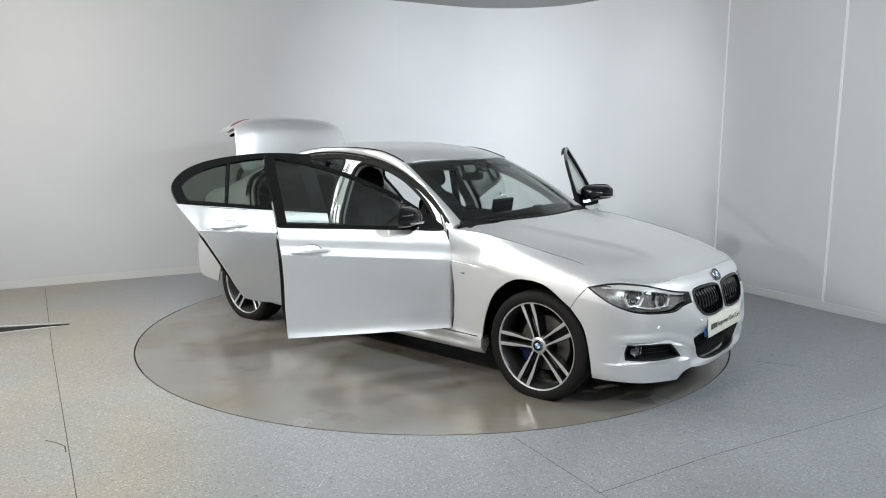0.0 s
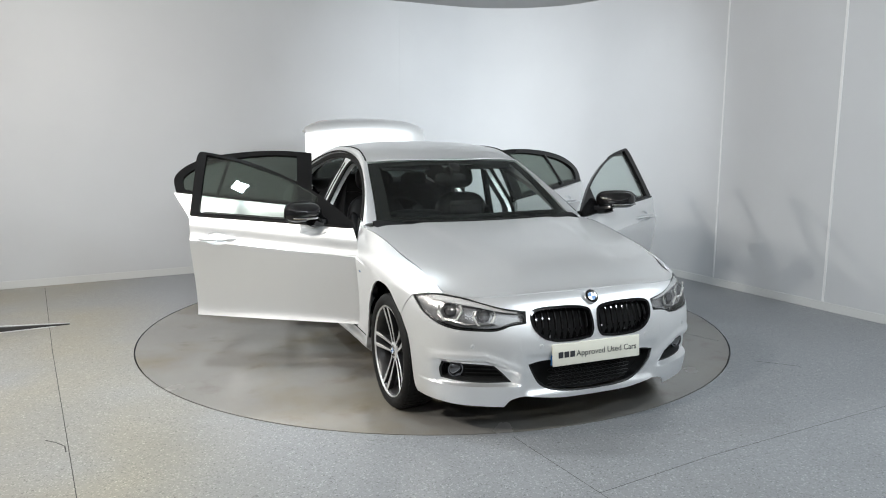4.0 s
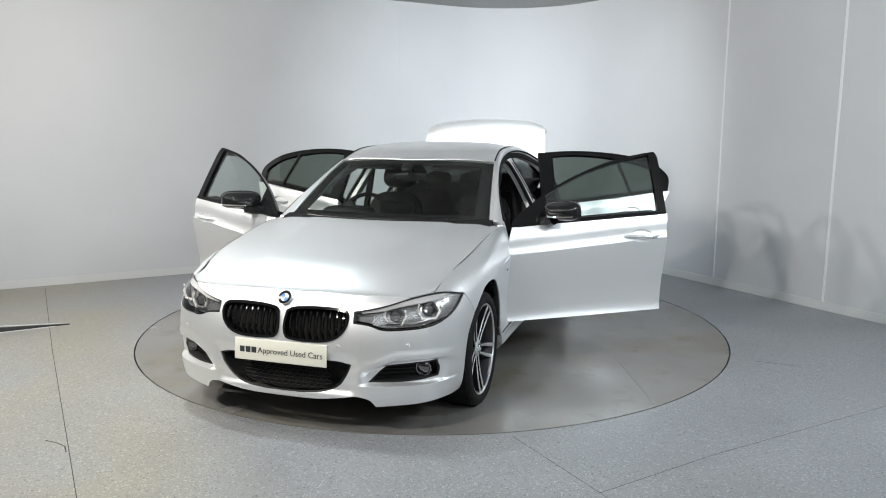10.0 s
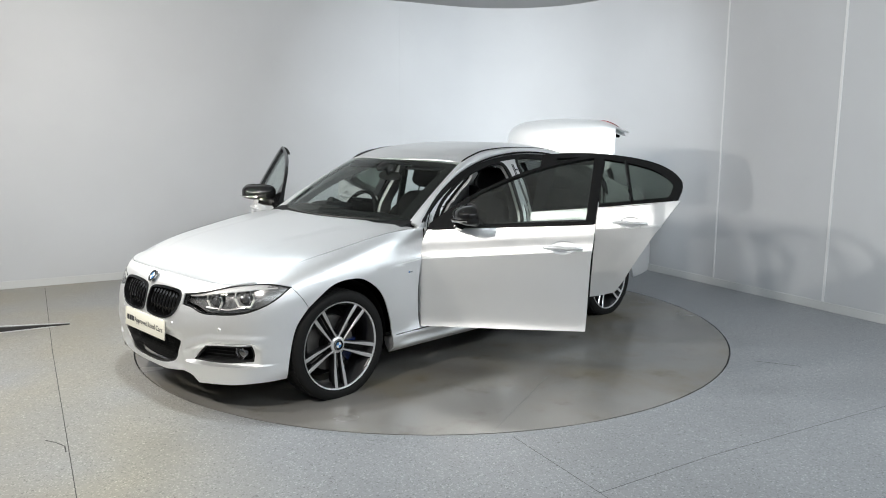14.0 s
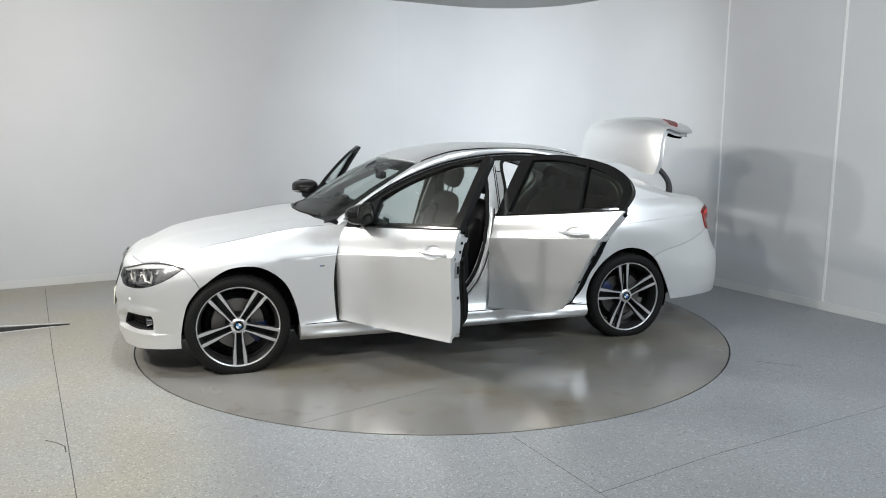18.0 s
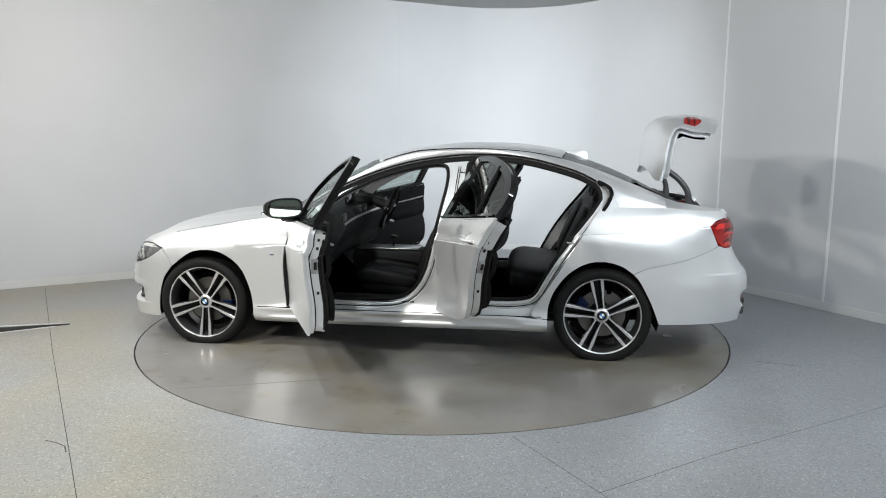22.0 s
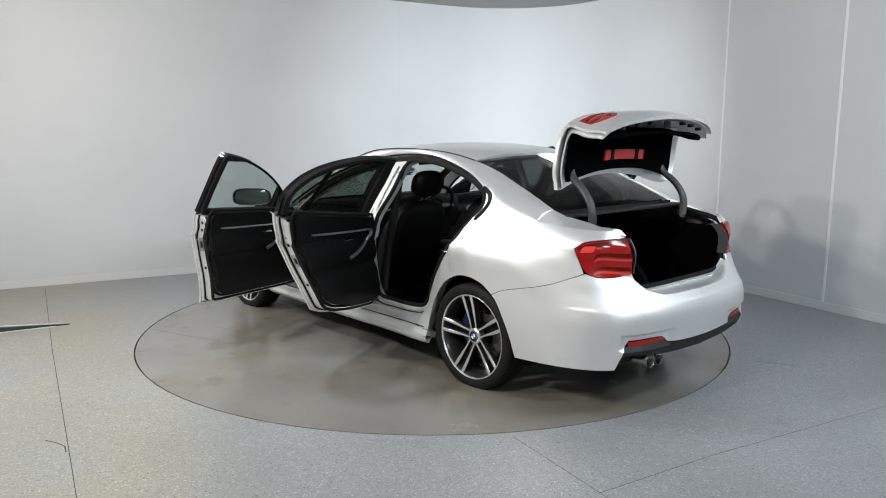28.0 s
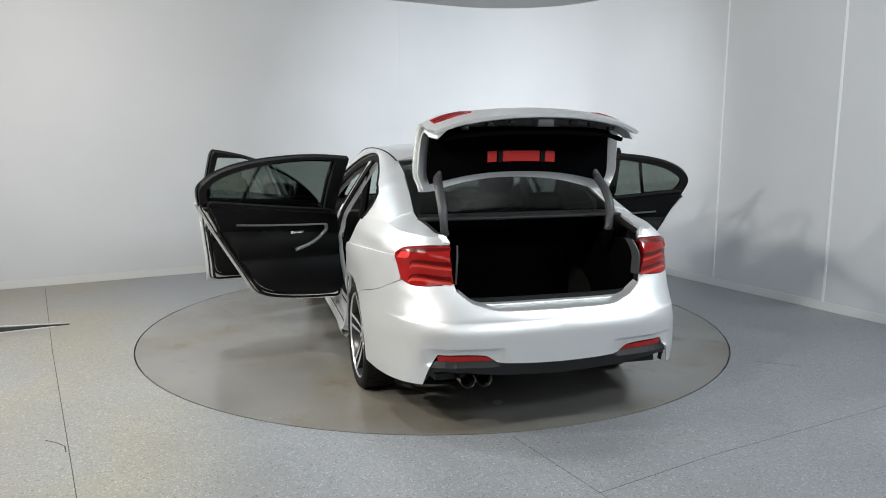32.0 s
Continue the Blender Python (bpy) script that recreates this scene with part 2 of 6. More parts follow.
def patch(outline, fn, holes=(), du=0.07, dv=0.05, thick=0.012, cuts=()):
    """A sheet cut to an outline with holes in a flat map, laid on the surface fn(u, v)."""
    bm = bmesh.new()
    for loop in (outline, *holes):
        vs = [bm.verts.new((u, v, 0)) for u, v in loop]
        for i in range(len(vs)):
            bm.edges.new((vs[i - 1], vs[i]))
    bmesh.ops.triangle_fill(bm, use_beauty=True, use_dissolve=False, edges=list(bm.edges))
    a = np.array(outline)
    for k, step in ((0, du), (1, dv)):
        lo, hi = a[:, k].min(), a[:, k].max()
        n = max(1, int(round((hi - lo) / step)))
        for i in range(1, n):
            co, no = [0, 0, 0], [0, 0, 0]
            co[k], no[k] = lo + (hi - lo) * i / n, 1
            bmesh.ops.bisect_plane(bm, geom=[*bm.verts, *bm.edges, *bm.faces], dist=1e-5, plane_co=co, plane_no=no)
    for v in cuts:
        bmesh.ops.bisect_plane(bm, geom=[*bm.verts, *bm.edges, *bm.faces], dist=1e-5, plane_co=(0, v, 0), plane_no=(0, 1, 0))
    bmesh.ops.remove_doubles(bm, verts=bm.verts, dist=2e-4)
    for v in bm.verts:
        v.co = fn(v.co.x, v.co.y)
    bmesh.ops.dissolve_degenerate(bm, dist=1e-5, edges=bm.edges)
    return thicken(bm, thick) if thick else bm


def sheet(rows, thick=0.0, core=(0, 0, 0.7), wrap=False):
    """A grid of quads through rows of points."""
    bm = bmesh.new()
    g = [[bm.verts.new(p) for p in r] for r in rows]
    for i in range(len(g) - 1):
        m = len(g[i])
        for j in range(m if wrap else m - 1):
            bm.faces.new((g[i][j], g[i + 1][j], g[i + 1][(j + 1) % m], g[i][(j + 1) % m]))
    bmesh.ops.recalc_face_normals(bm, faces=bm.faces)
    return thicken(bm, thick, core) if thick else bm


def capped(rows):
    """A closed body through closed cross-sections."""
    bm = sheet(rows, wrap=True)
    n = len(rows[0])
    bm.verts.ensure_lookup_table()
    bm.faces.new(list(bm.verts)[:n])
    bm.faces.new(list(bm.verts)[-n:])
    bmesh.ops.recalc_face_normals(bm, faces=bm.faces)
    return bm


def tube(path, r, n=8, flat=1.0, closed=False):
    """A round rod along a path; flat squashes it upwards."""
    pts = [Vector(p) for p in path]
    rows = []
    for i, p in enumerate(pts):
        a = pts[i - 1] if i or closed else p
        b = pts[(i + 1) % len(pts)] if i + 1 < len(pts) or closed else p
        q = (b - a).to_track_quat("Z", "Y")
        rr = r(i / max(1, len(pts) - 1)) if callable(r) else r
        rows.append([p + q @ Vector((rr * math.cos(2 * math.pi * k / n), flat * rr * math.sin(2 * math.pi * k / n), 0)) for k in range(n)])
    if closed:
        return sheet(rows + [rows[0]], wrap=True)
    return capped(rows)


def box(size, at=(0, 0, 0), bevel=0.01, turn=None, seg=2):
    bm = bmesh.new()
    bmesh.ops.create_cube(bm, size=1, matrix=Matrix.Diagonal((*size, 1)))
    if bevel:
        bmesh.ops.bevel(bm, geom=list(bm.edges), offset=bevel, segments=seg, profile=0.5, affect="EDGES")
    m = Matrix.Translation(at) @ (turn or Matrix())
    bmesh.ops.transform(bm, matrix=m, verts=bm.verts)
    return bm


def lathe(profile, n=48, m=None):
    """Turn (radius, height) pairs round z; closed through the axis where the radius is 0."""
    rows = [[Vector((r * math.cos(2 * math.pi * k / n), r * math.sin(2 * math.pi * k / n), h)) for k in range(n)] for r, h in profile]
    bm = sheet(rows, wrap=True)
    bmesh.ops.remove_doubles(bm, verts=bm.verts, dist=1e-6)
    bmesh.ops.recalc_face_normals(bm, faces=bm.faces)
    if m:
        bmesh.ops.transform(bm, matrix=m, verts=bm.verts)
    return bm


def flip(bm):
    """The mirror image on the car's other side."""
    for v in bm.verts:
        v.co.y = -v.co.y
    bmesh.ops.reverse_faces(bm, faces=bm.faces)
    return bm


def pillow(size, at, turn=None, power=4.0, n=10):
    """A stuffed block: a superellipsoid."""
    bm = bmesh.new()
    bmesh.ops.create_cube(bm, size=2)
    bmesh.ops.subdivide_edges(bm, edges=list(bm.edges), cuts=n, use_grid_fill=True)
    m = Matrix.Translation(at) @ (turn or Matrix()) @ Matrix.Diagonal((size[0] / 2, size[1] / 2, size[2] / 2, 1))
    for v in bm.verts:
        r = (abs(v.co.x) ** power + abs(v.co.y) ** power + abs(v.co.z) ** power) ** (1 / power)
        v.co = v.co / r
    bmesh.ops.transform(bm, matrix=m, verts=bm.verts)
    return bm


def sided(name, bm, material, parent, side=1, label=""):
    return part(name, flip(bm) if side < 0 else bm, material, parent, label)


# ---- the studio ----
U = Vector((0.885, 0.4656))   # along the long wall towards the rounded corner
W = Vector((0.4656, -0.885))  # along the side wall away from the corner
CORNER = Vector((1.384, 4.2))
CEIL = 3.04


def plan(a, b):
    """Plan point a metres from the corner along the long wall and b along the side wall."""
    return CORNER - U * a + W * b


def wall_run():
    r = 1.3
    pts = [plan(9.5, 0)]
    for i in range(25):
        t = radians(90 * i / 24)
        pts.append(plan(r - r * math.sin(t), r - r * math.cos(t)))
    pts.append(plan(0, 10.0))
    return pts


def strip(pts, z0, z1, thick, name, material, label):
    """A standing wall along pts, thick metres outwards."""
    bm = bmesh.new()
    n = len(pts)
    out = []
    for i, p in enumerate(pts):
        d = (pts[min(i + 1, n - 1)] - pts[max(i - 1, 0)]).normalized()
        out.append(p + Vector((-d.y, d.x)) * thick)
    rows = [[bm.verts.new((*p, z)) for p in line] for line, z in ((pts, z0), (pts, z1), (out, z1), (out, z0))]
    for i in range(n - 1):
        for k in range(4):
            a, b = rows[k], rows[(k + 1) % 4]
            bm.faces.new((a[i], a[i + 1], b[i + 1], b[i]))
    for i in (0, n - 1):
        bm.faces.new([r[i] for r in rows])
    bmesh.ops.recalc_face_normals(bm, faces=bm.faces)
    return tagged(link_mesh(name, bm, material), label, kind="structure")


strip(wall_run(), -0.1, CEIL + 0.1, 0.12, "wall_back", WALL, "white painted studio wall with a rounded corner")
strip([plan(0, 10.0), plan(9.5, 10.0), plan(9.5, 0)], -0.1, CEIL + 0.1, 0.12, "wall_front", WALL, "plain white studio wall behind the camera")
RING = 2.235
floor_bm = bmesh.new()
circ = [floor_bm.verts.new((RING * math.cos(a), RING * math.sin(a), 0)) for a in [2 * math.pi * i / 128 for i in range(128)]]
outer = [floor_bm.verts.new((*(Vector((math.cos(a), math.sin(a))) * 13), 0)) for a in [2 * math.pi * i / 128 for i in range(128)]]
for i in range(128):
    floor_bm.faces.new((circ[i], outer[i], outer[(i + 1) % 128], circ[(i + 1) % 128]))
tagged(link_mesh("floor", floor_bm, FLOOR), "grey speckled vinyl studio floor", kind="structure")
tagged(link_mesh("ceiling", poly_prism([plan(9.6, -0.1), plan(-0.1, -0.1), plan(-0.1, 10.1), plan(9.6, 10.1)], CEIL, CEIL + 0.1), CEILING), "plain pale ceiling", kind="structure")


def standing_box(p, d, n, wide, deep, z0, z1, name, material, label):
    """An upright strip at plan point p: wide along d, deep along n."""
    q = [p - d * wide / 2, p + d * wide / 2, p + d * wide / 2 + n * deep, p - d * wide / 2 + n * deep]
    return tagged(link_mesh(name, poly_prism(q, z0, z1), material, None, False), label, kind="structure")


def offset_run(pts, k):
    out = []
    for i, p in enumerate(pts):
        d = (pts[min(i + 1, len(pts) - 1)] - pts[max(i - 1, 0)]).normalized()
        out.append(p + Vector((d.y, -d.x)) * k)
    return out


strip(offset_run(wall_run(), 0.012), 0.001, 0.075, 0.011, "baseboard", SKIRTING, "low white skirting board")
for b, wide in ((3.08, 0.016), (4.275, 0.022)):
    standing_box(plan(0, b), W, -U, wide, 0.006, 0.076, CEIL - 0.002, "trim", TRIMSTRIP, "narrow white strip over a wall panel joint")
standing_box(plan(2.02, 0), U, W, 0.006, 0.002, 0.076, CEIL - 0.002, "trim", WALL, "faint joint in the white wall")


def floor_line(pts, w, label):
    """A thin dark line let into the floor."""
    pts = [Vector(p) for p in pts]
    left, right = [], []
    for i, p in enumerate(pts):
        d = (pts[min(i + 1, len(pts) - 1)] - pts[max(i - 1, 0)]).normalized()
        n = Vector((-d.y, d.x)) * w / 2
        left.append((*(p + n), 0.0008))
        right.append((*(p - n), 0.0008))
    tagged(link_mesh("floor_joint", sheet_flat(left, right), JOINT), label, kind="structure")


def sheet_flat(a, b):
    bm = bmesh.new()
    va, vb = [bm.verts.new(p) for p in a], [bm.verts.new(p) for p in b]
    for i in range(len(va) - 1):
        bm.faces.new((va[i], va[i + 1], vb[i + 1], vb[i]))
    return bm


floor_line([(-3.81, 1.34), (-2.68, -0.74), (-1.75, -2.41), (-1.2, -3.4)], 0.004, "dark joint between two floor sheets")
floor_line([(0.40, -2.25), (0.71, -2.84), (1.1, -3.58)], 0.003, "fine joint between two floor sheets")
floor_line([(0.71, -2.84), (1.34, -2.47), (2.54, -1.85), (3.6, -1.3)], 0.003, "fine joint between two floor sheets")
floor_line([(-1.93, -2.28), (-1.86, -2.31), (-1.80, -2.35), (-1.76, -2.42)], 0.006, "dark scuff mark on the floor")
floor_line([(2.16, -1.02), (2.40, -1.13), (2.41, -1.16)], 0.006, "dark scuff mark on the floor")
board = new("floor_board")
tagged(board, "thin white-edged board lying propped on the floor", "board")


def wedge(back, front, z0, z1, z2):
    """A board along two plan lines whose top slopes up to its free end."""
    bm = bmesh.new()
    low = [bm.verts.new((*p, 0.001)) for p in (*back, *reversed(front))]
    high = [bm.verts.new((*p, z)) for p, z in zip((*back, *reversed(front)), (z1, z0, z0, z2))]
    bm.faces.new(low)
    bm.faces.new(high)
    for i in range(4):
        bm.faces.new((low[i], low[(i + 1) % 4], high[(i + 1) % 4], high[i]))
    bmesh.ops.recalc_face_normals(bm, faces=bm.faces)
    return bm


part("panel", wedge([(-3.95, -0.62), (-2.90, -0.035)], [(-3.93, -0.66), (-2.895, -0.050)], 0.006, 0.085, 0.085), JOINT, board, smooth=False)
part("top_edge", wedge([(-3.97, -0.575), (-2.905, -0.022)], [(-3.952, -0.618), (-2.902, -0.033)], 0.009, 0.093, 0.093), SKIRTING, board, "white top edge", smooth=False)
part("foot_strip", box((1.0, 0.012, 0.006), (-3.40, -0.365, 0.004), 0.001, Matrix.Rotation(radians(29.5), 4, "Z")), SKIRTING, board)


def lathe_ring(r0, r1, z):
    bm = bmesh.new()
    rows = [[bm.verts.new((r * math.cos(2 * math.pi * i / 128), r * math.sin(2 * math.pi * i / 128), z)) for i in range(128)] for r in (r0, r1)]
    for i in range(128):
        bm.faces.new((rows[0][i], rows[1][i], rows[1][(i + 1) % 128], rows[0][(i + 1) % 128]))
    return bm


turntable = new("turntable")
tagged(turntable, "round grey turntable set flush in the floor", "turntable")
part("disc", poly_prism([((RING - 0.010) * math.cos(2 * math.pi * i / 128), (RING - 0.010) * math.sin(2 * math.pi * i / 128)) for i in range(128)], -0.05, 0.0), DISC, turntable)
part("disc_seam", box((0.92, 0.003, 0.0012), (0.865, 1.605, 0.0004), 0.0, Matrix.Rotation(radians(19.6), 4, "Z")), SEAM, turntable, "faint seam across the turntable")
part("rim_gap", lathe_ring(RING - 0.0105, RING - 0.0005, -0.03), JOINT, turntable, "dark gap round the turntable")

# ---- the car's outer form ----
def spline(pts, n=16, closed=False):
    """Centripetal-like Catmull-Rom through pts (tuples), n steps a span."""
    p = [np.array(q, float) for q in pts]
    m = len(p)
    out = []
    for i in range(m if closed else m - 1):
        if closed:
            a, b, c, d = p[i - 1], p[i], p[(i + 1) % m], p[(i + 2) % m]
        else:
            b, c = p[i], p[i + 1]
            a = p[i - 1] if i else 2 * b - c
            d = p[i + 2] if i + 2 < m else 2 * c - b
        lb = max(np.linalg.norm(c - b), 1e-6)
        ta = (c - a) * lb / max(np.linalg.norm(b - a) + lb, 1e-6)
        td = (d - b) * lb / max(np.linalg.norm(d - c) + lb, 1e-6)
        for k in range(n):
            u = k / n
            out.append((2 * u**3 - 3 * u**2 + 1) * b + (u**3 - 2 * u**2 + u) * ta + (3 * u**2 - 2 * u**3) * c + (u**3 - u**2) * td)
    if not closed:
        out.append(p[-1])
    return np.array(out)


def curve1(pts):
    """A smooth function y(x) through pts with x rising."""
    xs = [p[0] for p in pts]
    ys = [p[1] for p in pts]
    sl = []
    for i in range(len(xs)):
        if i in (0, len(xs) - 1):
            j = min(i, len(xs) - 2)
            sl.append((ys[j + 1] - ys[j]) / (xs[j + 1] - xs[j]))
        else:
            h0, h1 = xs[i] - xs[i - 1], xs[i + 1] - xs[i]
            d0, d1 = (ys[i] - ys[i - 1]) / h0, (ys[i + 1] - ys[i]) / h1
            sl.append(0 if d0 * d1 <= 0 else (d0 * h1 + d1 * h0) / (h0 + h1))

    def f(x):
        if x <= xs[0]:
            return ys[0] + sl[0] * (x - xs[0])
        if x >= xs[-1]:
            return ys[-1] + sl[-1] * (x - xs[-1])
        i = int(np.searchsorted(xs, x)) - 1
        h = xs[i + 1] - xs[i]
        u = (x - xs[i]) / h
        return (2 * u**3 - 3 * u**2 + 1) * ys[i] + (u**3 - 2 * u**2 + u) * h * sl[i] + (3 * u**2 - 2 * u**3) * ys[i + 1] + (u**3 - u**2) * h * sl[i + 1]
    return f


PLAN = spline([(2.325, 0), (2.315, 0.22), (2.285, 0.42), (2.225, 0.58), (2.13, 0.73), (1.98, 0.818), (1.78, 0.862), (1.55, 0.882), (1.2, 0.872), (0.9, 0.868),
               (0.4, 0.878), (0, 0.882), (-0.5, 0.886), (-0.95, 0.89), (-1.26, 0.895), (-1.6, 0.878), (-1.85, 0.85), (-2.045, 0.795), (-2.165, 0.71), (-2.245, 0.57), (-2.283, 0.35), (-2.30, 0)], 12)
ARC = np.concatenate([[0], np.cumsum(np.linalg.norm(np.diff(PLAN, axis=0), axis=1))])
NOSE, TAIL = PLAN[:, 0] > 1.7, PLAN[:, 0] < -1.5


def sx(x):
    """Distance round the plan, from the nose, to the side's point at x."""
    return float(np.interp(-x, -PLAN[:, 0], ARC))


def sf(y):
    """The same to the nose's point at y."""
    return float(np.interp(y, PLAN[NOSE, 1], ARC[NOSE]))


def sr(y):
    """The same to the tail's point at y."""
    return float(np.interp(-y, -PLAN[TAIL, 1], ARC[TAIL]))


def plan_at(s):
    e = 0.02
    p = np.array([np.interp(s, ARC, PLAN[:, 0]), np.interp(s, ARC, PLAN[:, 1])])
    a = np.array([np.interp(s - e, ARC, PLAN[:, 0]), np.interp(s - e, ARC, PLAN[:, 1])])
    b = np.array([np.interp(s + e, ARC, PLAN[:, 0]), np.interp(s + e, ARC, PLAN[:, 1])])
    if s < e:
        a = np.array([b[0], -b[1]])
    if s > ARC[-1] - e:
        b = np.array([a[0], -a[1]])
    d = (b - a) / max(np.linalg.norm(b - a), 1e-9)
    return p, np.array([d[1], -d[0]])  # outward: to the left side


# sections: heights and insets of ten lengthwise lines at stations round the plan
SECTIONS = [
    (sf(0), (0.155, 0.055), (0.205, 0.025), (0.27, 0.012), (0.36, 0.008), (0.46, 0.012), (0.54, 0.025), (0.60, 0.042), (0.65, 0.062), (0.69, 0.09), (0.715, 0.125)),
    (sf(0.42), (0.145, 0.035), (0.20, 0.018), (0.27, 0.008), (0.36, 0.0), (0.46, 0.0), (0.54, 0.012), (0.60, 0.03), (0.655, 0.055), (0.70, 0.09), (0.73, 0.14)),
    (sx(1.98), (0.155, 0.03), (0.21, 0.012), (0.28, 0.003), (0.36, 0.0), (0.46, 0.0), (0.55, 0.003), (0.62, 0.012), (0.67, 0.028), (0.71, 0.058), (0.745, 0.106)),
    (sx(1.75), (0.175, 0.05), (0.22, 0.01), (0.28, 0.0), (0.36, 0.0), (0.46, 0.0), (0.58, 0.0), (0.66, 0.006), (0.735, 0.03), (0.772, 0.062), (0.804, 0.114)),
    (sx(1.5), (0.175, 0.05), (0.22, 0.005), (0.28, 0.0), (0.36, 0.0), (0.46, 0.0), (0.60, 0.0), (0.70, 0.003), (0.78, 0.028), (0.82, 0.058), (0.849, 0.106)),
    (sx(1.05), (0.175, 0.05), (0.215, 0.005), (0.27, 0.0), (0.31, 0.010), (0.45, 0.010), (0.62, 0.004), (0.735, 0.0), (0.79, 0.013), (0.862, 0.034), (0.916, 0.068)),
    (sx(0.85), (0.175, 0.045), (0.215, 0.005), (0.27, 0.0), (0.305, 0.014), (0.45, 0.021), (0.63, 0.007), (0.739, 0.0), (0.785, 0.012), (0.86, 0.03), (0.92, 0.055)),
    (sx(0), (0.175, 0.045), (0.215, 0.005), (0.27, 0.0), (0.305, 0.016), (0.45, 0.032), (0.65, 0.010), (0.788, 0.0), (0.815, 0.014), (0.885, 0.032), (0.945, 0.055)),
    (sx(-0.7), (0.175, 0.045), (0.215, 0.005), (0.27, 0.0), (0.305, 0.016), (0.45, 0.032), (0.66, 0.010), (0.831, 0.0), (0.875, 0.014), (0.935, 0.034), (0.99, 0.055)),
    (sx(-1.26), (0.175, 0.05), (0.215, 0.01), (0.28, 0.0), (0.36, 0.0), (0.46, 0.0), (0.65, 0.0), (0.863, 0.004), (0.89, 0.016), (0.95, 0.045), (1.03, 0.085)),
    (sx(-1.62), (0.2, 0.05), (0.24, 0.01), (0.30, 0.0), (0.38, 0.0), (0.48, 0.0), (0.63, 0.004), (0.81, 0.012), (0.88, 0.03), (0.96, 0.06), (1.03, 0.12)),
    (sx(-1.9), (0.22, 0.05), (0.25, 0.015), (0.31, 0.0), (0.38, 0.0), (0.48, 0.0), (0.60, 0.012), (0.76, 0.03), (0.87, 0.04), (0.95, 0.06), (1.01, 0.125)),
    (sr(0.6), (0.225, 0.07), (0.26, 0.025), (0.32, 0.01), (0.40, 0.0), (0.48, 0.0), (0.57, 0.01), (0.66, 0.06), (0.76, 0.115), (0.92, 0.125), (1.0, 0.19)),
    (sr(0), (0.225, 0.07), (0.26, 0.025), (0.32, 0.01), (0.40, 0.0), (0.48, 0.0), (0.56, 0.005), (0.62, 0.03), (0.66, 0.06), (0.675, 0.10), (0.68, 0.13)),
]
KZ = [curve1([(r[0], r[k][0]) for r in SECTIONS]) for k in range(1, 11)]
KI = [curve1([(r[0], r[k][1]) for r in SECTIONS]) for k in range(1, 11)]
MEMO = {}


def section(s):
    key = round(s, 3)
    if key not in MEMO:
        MEMO[key] = curve1([(KZ[k](key), KI[k](key)) for k in range(10)])
    return MEMO[key]


def bell(x, a, b, soft):
    """1 between a and b, falling to 0 over soft metres outside."""
    d = max(a - x, x - b, 0) / soft
    return 0 if d >= 1 else (1 - d * d) ** 2


def crease(x):
    """Height of the sharp line along the flank, through the door handles."""
    return 0.789 - 0.0585 * x


def rise(x, wide):
    """0 below 0, 1 above wide, smooth between."""
    u = min(1.0, max(0.0, x / wide))
    return u * u * (3 - 2 * u)


def sculpt(s, z):
    """Inset of the bumper's hollows and lips at s, z."""
    top = float(np.interp(s, (0.38, 0.45, 0.60, 0.80, 0.88), (0.318, 0.362, 0.414, 0.412, 0.402)))
    d = 0.026 * bell(s, 0.47, 0.83, 0.06) * rise(top - z, 0.02) * rise(z - 0.276, 0.010)   # hollow round the fog lamps
    d -= 0.006 * bell(s, 0.47, 0.90, 0.10) * rise(0.288 - z, 0.014)     # blade below them
    d -= 0.007 * bell(s, 0.40, 0.86, 0.10) * bell(z - top, 0.0, 0.012, 0.035)  # lip above the hollow
    d += 0.016 * bell(s, 0.0, 0.36, 0.06) * bell(z, 0.26, 0.40, 0.05)       # round the lower intake
    d -= 0.008 * bell(s, 0.0, 0.36, 0.10) * bell(z, 0.20, 0.215, 0.04)
    x = float(np.interp(s, ARC, PLAN[:, 0]))
    q = z - crease(x)
    if q > -0.0015:
        d += 0.012 * bell(x, -1.75, 0.80, 0.40) * min(1.0, (q + 0.0015) / 0.003) * bell(q, 0.0, 0.012, 0.10)
    d += 0.011 * bell(x, -0.62, 1.02, 0.12) * bell(z, 0.238, 0.250, 0.022) - 0.008 * bell(x, -0.86, 1.1, 0.05) * bell(z, 0.17, 0.205, 0.02)
    d -= 0.016 * rise(-0.45 - x, 0.35) * bell(x, -0.9, 0.0, 0.02) * bell(z, 0.17, 0.235, 0.04)
    t = ARC[-1] - s
    d += 0.024 * bell(t, 0.34, 0.66, 0.05) * bell(z, 0.40, 0.452, 0.02)      # round the rear reflectors
    d += 0.005 * bell(t, 0.0, 0.62, 0.5) * rise(z - 0.590, 0.018) * bell(z, 0.5, 0.66, 0.08)  # fold across the rear bumper
    return d


def skin(s, z, inset=0.0):
    """The point of the car's flank s metres round the plan from the nose at height z; the left for s above 0."""
    w = abs(s)
    if w > ARC[-1]:
        w = 2 * ARC[-1] - w
        s = -w
    p, n = plan_at(w)
    q = p - n * (section(w)(z) + sculpt(w, z) + inset)
    return Vector((q[0], math.copysign(q[1], s) if s else q[1], z))


def belt(x):
    """Height of the window line."""
    return float(np.interp(x, (-1.62, -1.2, -0.7, -0.15, 0.6, 0.9, 1.0), (1.04, 1.025, 0.985, 0.948, 0.925, 0.912, 0.91)))


def house(x, z, inset=0.0):
    """The point of the left greenhouse side."""
    b = belt(x)
    y = skin(sx(x), b)[1]
    d = z - b
    return Vector((x, y - 0.56 * d - 0.16 * d * d - inset, z))


